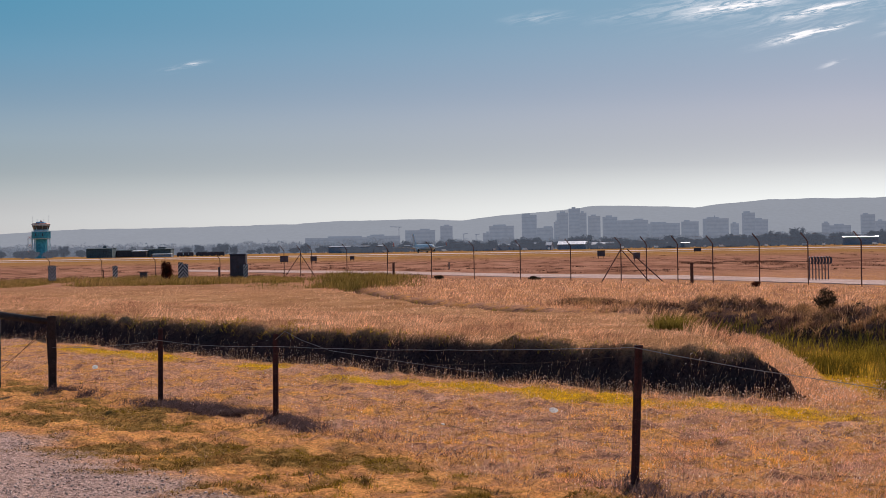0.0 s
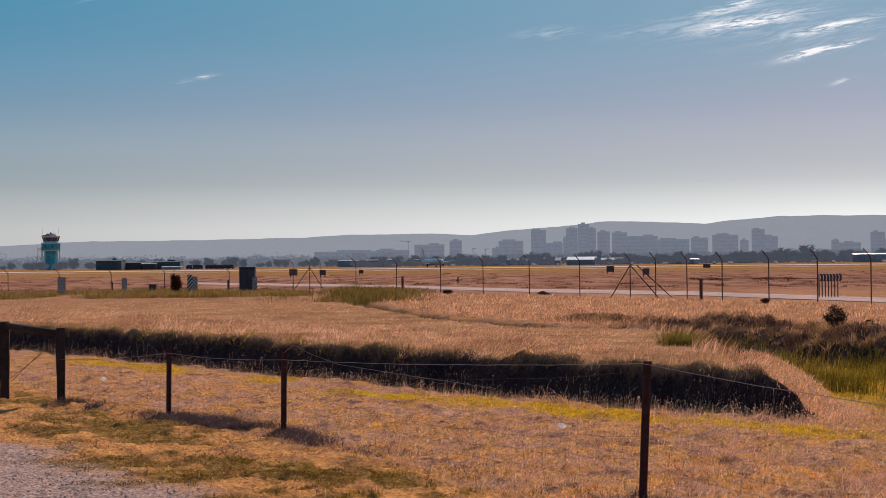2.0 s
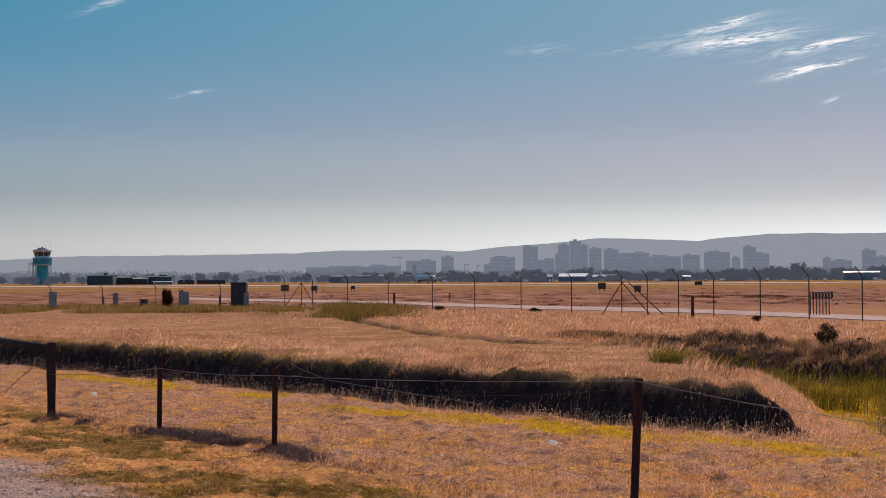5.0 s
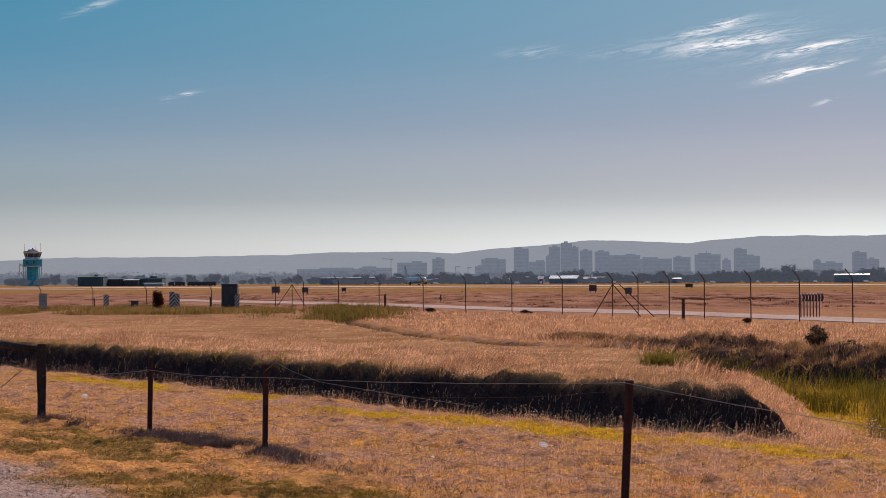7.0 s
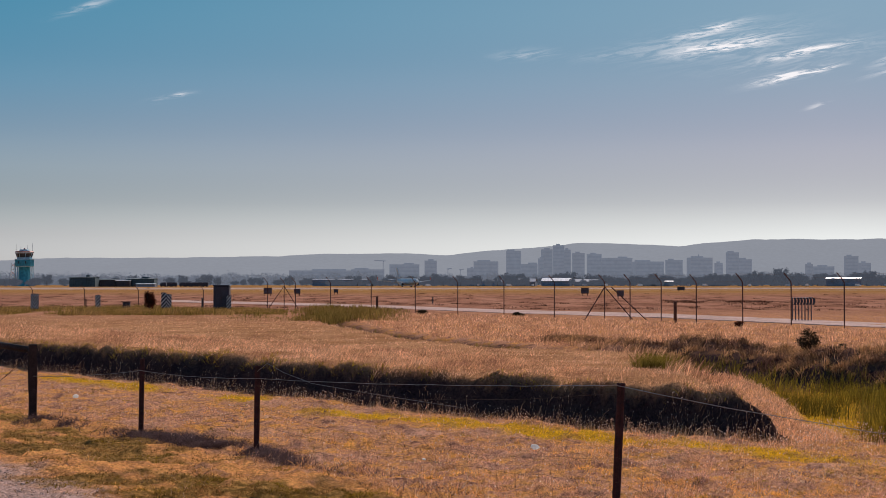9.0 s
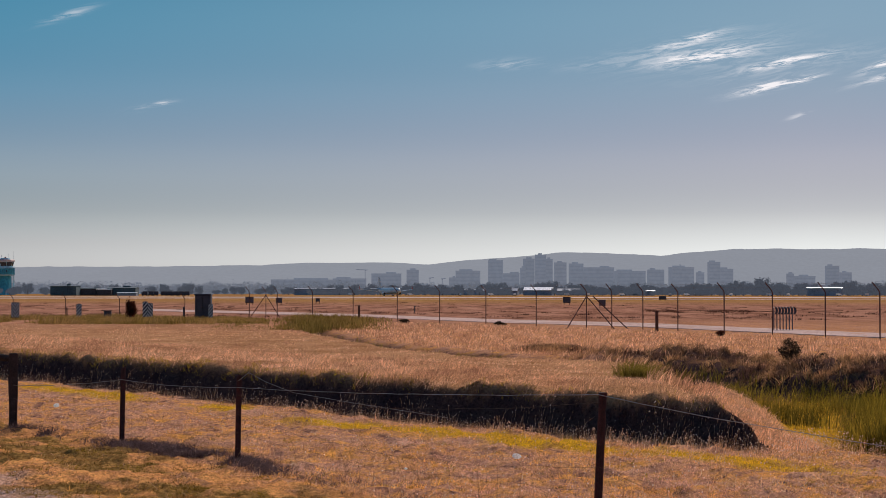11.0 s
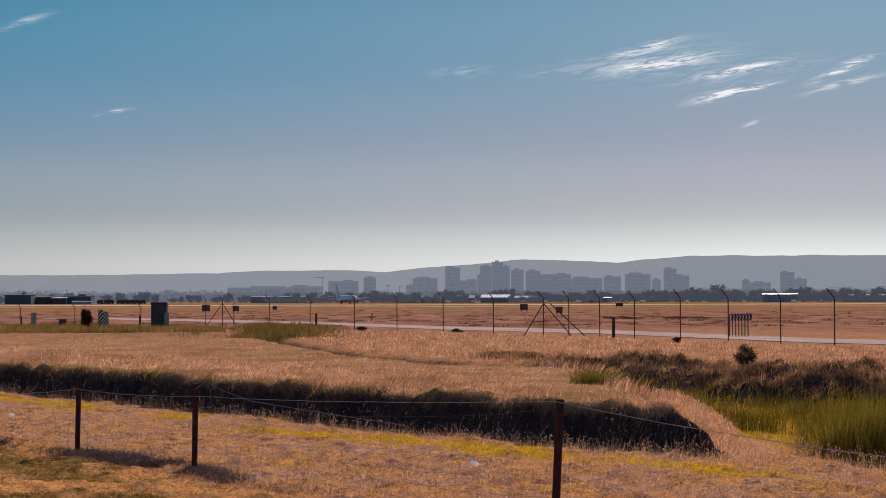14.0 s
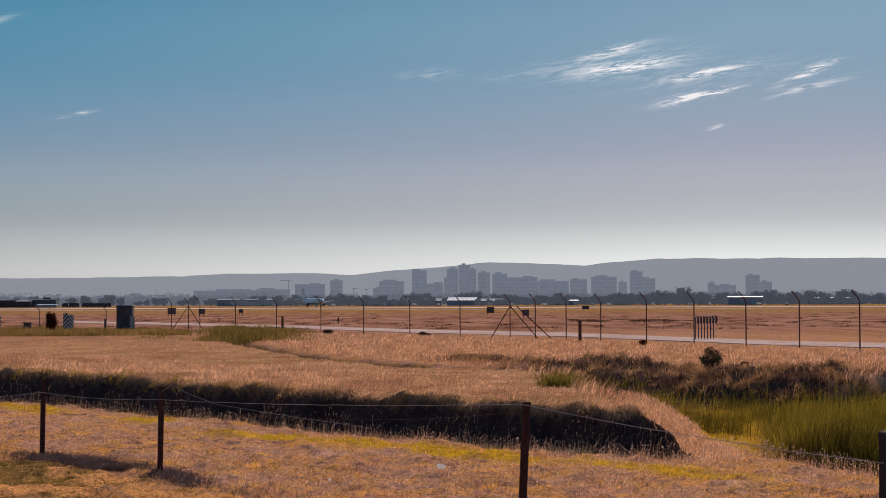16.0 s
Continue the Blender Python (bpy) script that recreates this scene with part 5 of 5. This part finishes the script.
# long straw over the berm and the plain beyond
x, y = scatter(620000, -0.36, 0.33, 19, 100, 1.7)
d, f = berm_in(x, y), flank(x, y)
x, y = keep(x, y, (d > 0.37 + 0.2 * (fbm(x * 2.7, y * 2.7) - 0.5) - 0.65 * f) * (1 - 0.45 * f) * (0.2 + 0.8 * smooth(0.38, 0.56, fbm(x * 2.5, y * 1.5))))
blades("berm_straw", x, y, rng.uniform(0.05, 0.17, len(x)) * (0.1 + 0.7 * fbm(x * 0.6, y * 0.6) + 1.1 * fbm(x * 3.2, y * 1.8) ** 2) * (1 - 0.35 * flank(x, y)), np.clip(y / 2900 * 0.55, 0.005, 0.022), 1.1, "straw", "long pinkish straw grass covering the berm", 2, 0.4)
# dry grass on the slope between the berm and the reeds
x, y = scatter(60000, 0.17, 0.37, 17, 36, 1.8)
c = channel_in(x, y)
x, y = keep(x, y, (c > -0.9) * (c < 0.45) * (x > 4.3) * (line_gap(EDGE, x, y) < 1.4))
blades("slope_grass", x, y, rng.uniform(0.04, 0.13, len(x)), rng.uniform(0.004, 0.009, len(x)), 1.4, "brown", "dry grass on the slope above the reeds", 2, 0.3)
# taller plumes at the berm's end
x, y = scatter(14000, 0.08, 0.24, 20, 44, 1.6)
d = berm_in(x, y)
x, y = keep(x, y, (d > 0.3) * (d < 1.6) * (x > 3.4) * (y > 24) * (front_gap(x, y) > 1.2) * smooth(0.4, 0.55, fbm(x * 1.5, y * 1.2)))
blades("berm_plumes", x, y, rng.uniform(0.12, 0.32, len(x)), rng.uniform(0.006, 0.012, len(x)), 0.5, "straw", "tall pale plume grass at the end of the berm", 2, 0.5)
x, y = scatter(260000, -0.1, 0.37, 26, 110, 1.7)
c = channel_in(x, y)
x, y = keep(x, y, (c < 0.0) * (1 - 0.85 * np.clip(far_lip(x, y) * 1.3, 0, 1) * (1 - smooth(0.285, 0.315, x / y)) * (0.4 + 0.6 * smooth(0.36, 0.52, fbm(x * 0.7 + 4, y * 0.45)))) * (berm_in(x, y) < 0) * (x > -7) * (0.3 + 0.7 * smooth(0.35, 0.6, fbm(x * 0.6, y * 0.6))) * (y > 30) * (y < np.interp(x / y, [-0.107, -0.0686, -0.0169, 0.0372, 0.0986, 0.1828, 0.2448, 0.3162, 0.4], [126, 116, 105.5, 99, 87.5, 76, 69.6, 62.5, 52]) - 0.6))
blades("plain_straw", x, y, rng.uniform(0.06, 0.20, len(x)), np.clip(y / 2900 * 0.65, 0.01, 0.03), 0.9, "straw", "rough straw grass on the plain before the fence", 2, 0.3)
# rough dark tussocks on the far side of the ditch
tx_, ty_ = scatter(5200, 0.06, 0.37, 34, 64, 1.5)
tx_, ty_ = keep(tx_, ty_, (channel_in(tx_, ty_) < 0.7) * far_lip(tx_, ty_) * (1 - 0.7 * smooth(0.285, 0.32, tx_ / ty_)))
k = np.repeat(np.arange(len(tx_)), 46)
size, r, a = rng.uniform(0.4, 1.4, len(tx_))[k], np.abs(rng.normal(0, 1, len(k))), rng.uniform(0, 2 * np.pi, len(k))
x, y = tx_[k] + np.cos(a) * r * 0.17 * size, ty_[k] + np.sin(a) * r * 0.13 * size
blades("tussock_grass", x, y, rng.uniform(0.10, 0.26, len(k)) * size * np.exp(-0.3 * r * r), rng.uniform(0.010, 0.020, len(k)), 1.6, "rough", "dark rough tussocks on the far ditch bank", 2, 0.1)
# stray pale stalks on the bank
x, y = scatter(30000, -0.36, 0.25, 18, 45, 1.6)
d = berm_in(x, y)
x, y = keep(x, y, (d > 0.0) * (d < 0.7) * (1 - flank(x, y)) * 0.12)
blades("stray_stalks", x, y, rng.uniform(0.06, 0.24, len(x)), rng.uniform(0.004, 0.007, len(x)), 1.2, "brown", "stray pale stalks on the dark bank", 2, 0.5)
# a dark clump on the far lip behind the berm
x, y = 4.3 + rng.normal(0, 0.5, 3500), 54.5 + rng.normal(0, 0.8, 3500)
blades("dark_clump", x, y, rng.uniform(0.06, 0.30, 3500), rng.uniform(0.015, 0.03, 3500), 1.6, "rough", "dark bushy clump on the ditch lip", 2, 0.1)
# reeds in the ditch
x, y = scatter(300000, -0.09, 0.38, 20, 100, 1.8)
c = channel_in(x, y)
x, y = keep(x, y, smooth(0.3, 0.9, c) * (0.12 + 0.88 * smooth(0.42, 0.58, fbm(x * 1.1, y * 0.9))) * np.where(x / y < 0.262, smooth(28.5, 31.5, y), smooth(26.5, 29, y)) * np.interp(y, [40, 46, 60], [0.75, 0.8, 0.4]))
blades("short_reeds", x, y, rng.uniform(0.22, 0.55, len(x)) * np.interp(x / y, [0.0, 0.16, 0.2, 0.3], [0.45, 0.5, 0.75, 0.9]) * (0.6 + 0.8 * fbm(x * 0.9 + 6, y * 0.7)), np.clip(y / 2900 * 0.9, 0.008, 0.025), 0.7, "reed", "short olive-green reeds along the ditch", 2, 0.12)
x, y = scatter(190000, 0.2, 0.40, 14, 27.5, 1.8)
c = channel_in(x, y)
x, y = keep(x, y, smooth(0.35, 0.9, c) * smooth(0.252, 0.272, x / y + 0.02 * (fbm(x * 1.2, y * 1.2) - 0.5)) * (0.45 + 0.55 * smooth(0.35, 0.55, fbm(x * 1.4, y * 1.1))))
blades("tall_reeds", x, y, rng.uniform(0.45, 0.95, len(x)) * np.interp(x / y, [0.25, 0.275, 0.33], [0.6, 1.0, 1.1]) * (0.65 + 0.7 * fbm(x * 1.1 + 6, y * 0.9)), rng.uniform(0.008, 0.016, len(x)), 0.45, "reed", "tall dense green reeds growing in the ditch", 2, 0.12)
# long green grass round the hazard boards and before the fence
x, y = scatter(60000, -0.32, -0.02, 84, 122, 1.2)
x, y = keep(x, y, smooth(0.25, 0.5, fbm(x * 0.22 + 2, y * 0.08)) * np.exp(-((x / y + 0.072) / 0.036) ** 2) + 0.0 * x)
blades("long_green_grass", x, y, rng.uniform(0.12, 0.5, len(x)) * (0.15 + 1.3 * fbm(x * 0.5, y * 0.1)) * (0.55 + 1.2 * np.exp(-((x / y + 0.062) / 0.028) ** 2)), rng.uniform(0.02, 0.04, len(x)), 0.6, "dull", "long olive-green grass by the boundary", 2, 0.15)
# a green tussock on the berm
x, y = 3.42 + rng.normal(0, 0.16, 1400), 26.2 + rng.normal(0, 0.2, 1400)
blades("green_tussock", x, y, rng.uniform(0.12, 0.34, 1400), rng.uniform(0.006, 0.011, 1400), 1.5, "clump", "green leafy tussock on the dry berm", 2, 0)

# loose stones on the gravel
x, y = scatter(26000, -0.34, 0.02, 9.5, 22, 2.2)
x, y = keep(x, y, gravel_w(x, y) * smooth(0.35, 0.6, fbm(x * 3, y * 3)))
r1 = (0.004 + 0.014 * rng.uniform(0, 1, len(x)) ** 3)[:, None]
c3 = np.stack([x, y, ground(x, y) + r1[:, 0] * 0.3], -1)
jit = lambda: rng.uniform(0.6, 1.2, (len(x), 1))
V = np.stack([c3 + np.array([0, 0, 0.7]) * r1] + [c3 + d * r1 * jit() for d in ax3] + [c3 - np.array([0, 0, 0.7]) * r1], 1).reshape(-1, 3)
k = np.arange(len(x))[:, None] * 6
F = np.concatenate([k + np.array([q]) for q in ((0, 1, 2), (0, 2, 3), (0, 3, 4), (0, 4, 1), (5, 2, 1), (5, 3, 2), (5, 4, 3), (5, 1, 4))])
me = mesh_np("gravel_stones", V, F)
me.materials.append(M["pebble"])
tagged(new("gravel_stones", me), "small loose stones on the gravel verge", "gravel", kind="stuff")

# tall weeds round the hazard boards
x, y = scatter(52000, -0.33, -0.095, 99, 124, 1.1)
x, y = keep(x, y, smooth(0.38, 0.56, fbm(x * 0.35, y * 0.12)))
blades("tall_weeds", x, y, rng.uniform(0.12, 0.5, len(x)) * (0.1 + 1.3 * fbm(x * 0.3 + 3, y * 0.05)) * np.clip((-0.085 - x / y) / 0.05, 0.15, 1), rng.uniform(0.02, 0.04, len(x)), 0.6, "weed", "tall olive weeds round the hazard boards", 2, 0.2)
# scattered dark tufts out on the airfield
cx, cy = rng.uniform(-0.3, 0.36, 420), 1 / rng.uniform(1 / 330, 1 / 118, 420)
mid = (rng.uniform(0, 1, 420) < 0.35) & (cx > 0.1)
cy = np.where(mid, rng.normal(172, 6, 420), cy)
cx = np.where(mid, rng.uniform(0.135, 0.20, 420), cx) * cy
k = rng.integers(0, 420, 16000)
x, y = cx[k] + rng.normal(0, 0.35, 16000), cy[k] + rng.normal(0, 0.5, 16000)
x, y = keep(x, y, np.abs(y - np.interp(x / y, [-0.1, 0.0372, 0.135, 0.27, 0.36], [160, 113, 98, 75, 68])) > 9)
blades("field_tufts", x, y, rng.uniform(0.05, 0.22, len(x)), rng.uniform(0.03, 0.07, len(x)), 1.2, "tuft", "dark reddish tufts scattered over the airfield", 1, 0.1)
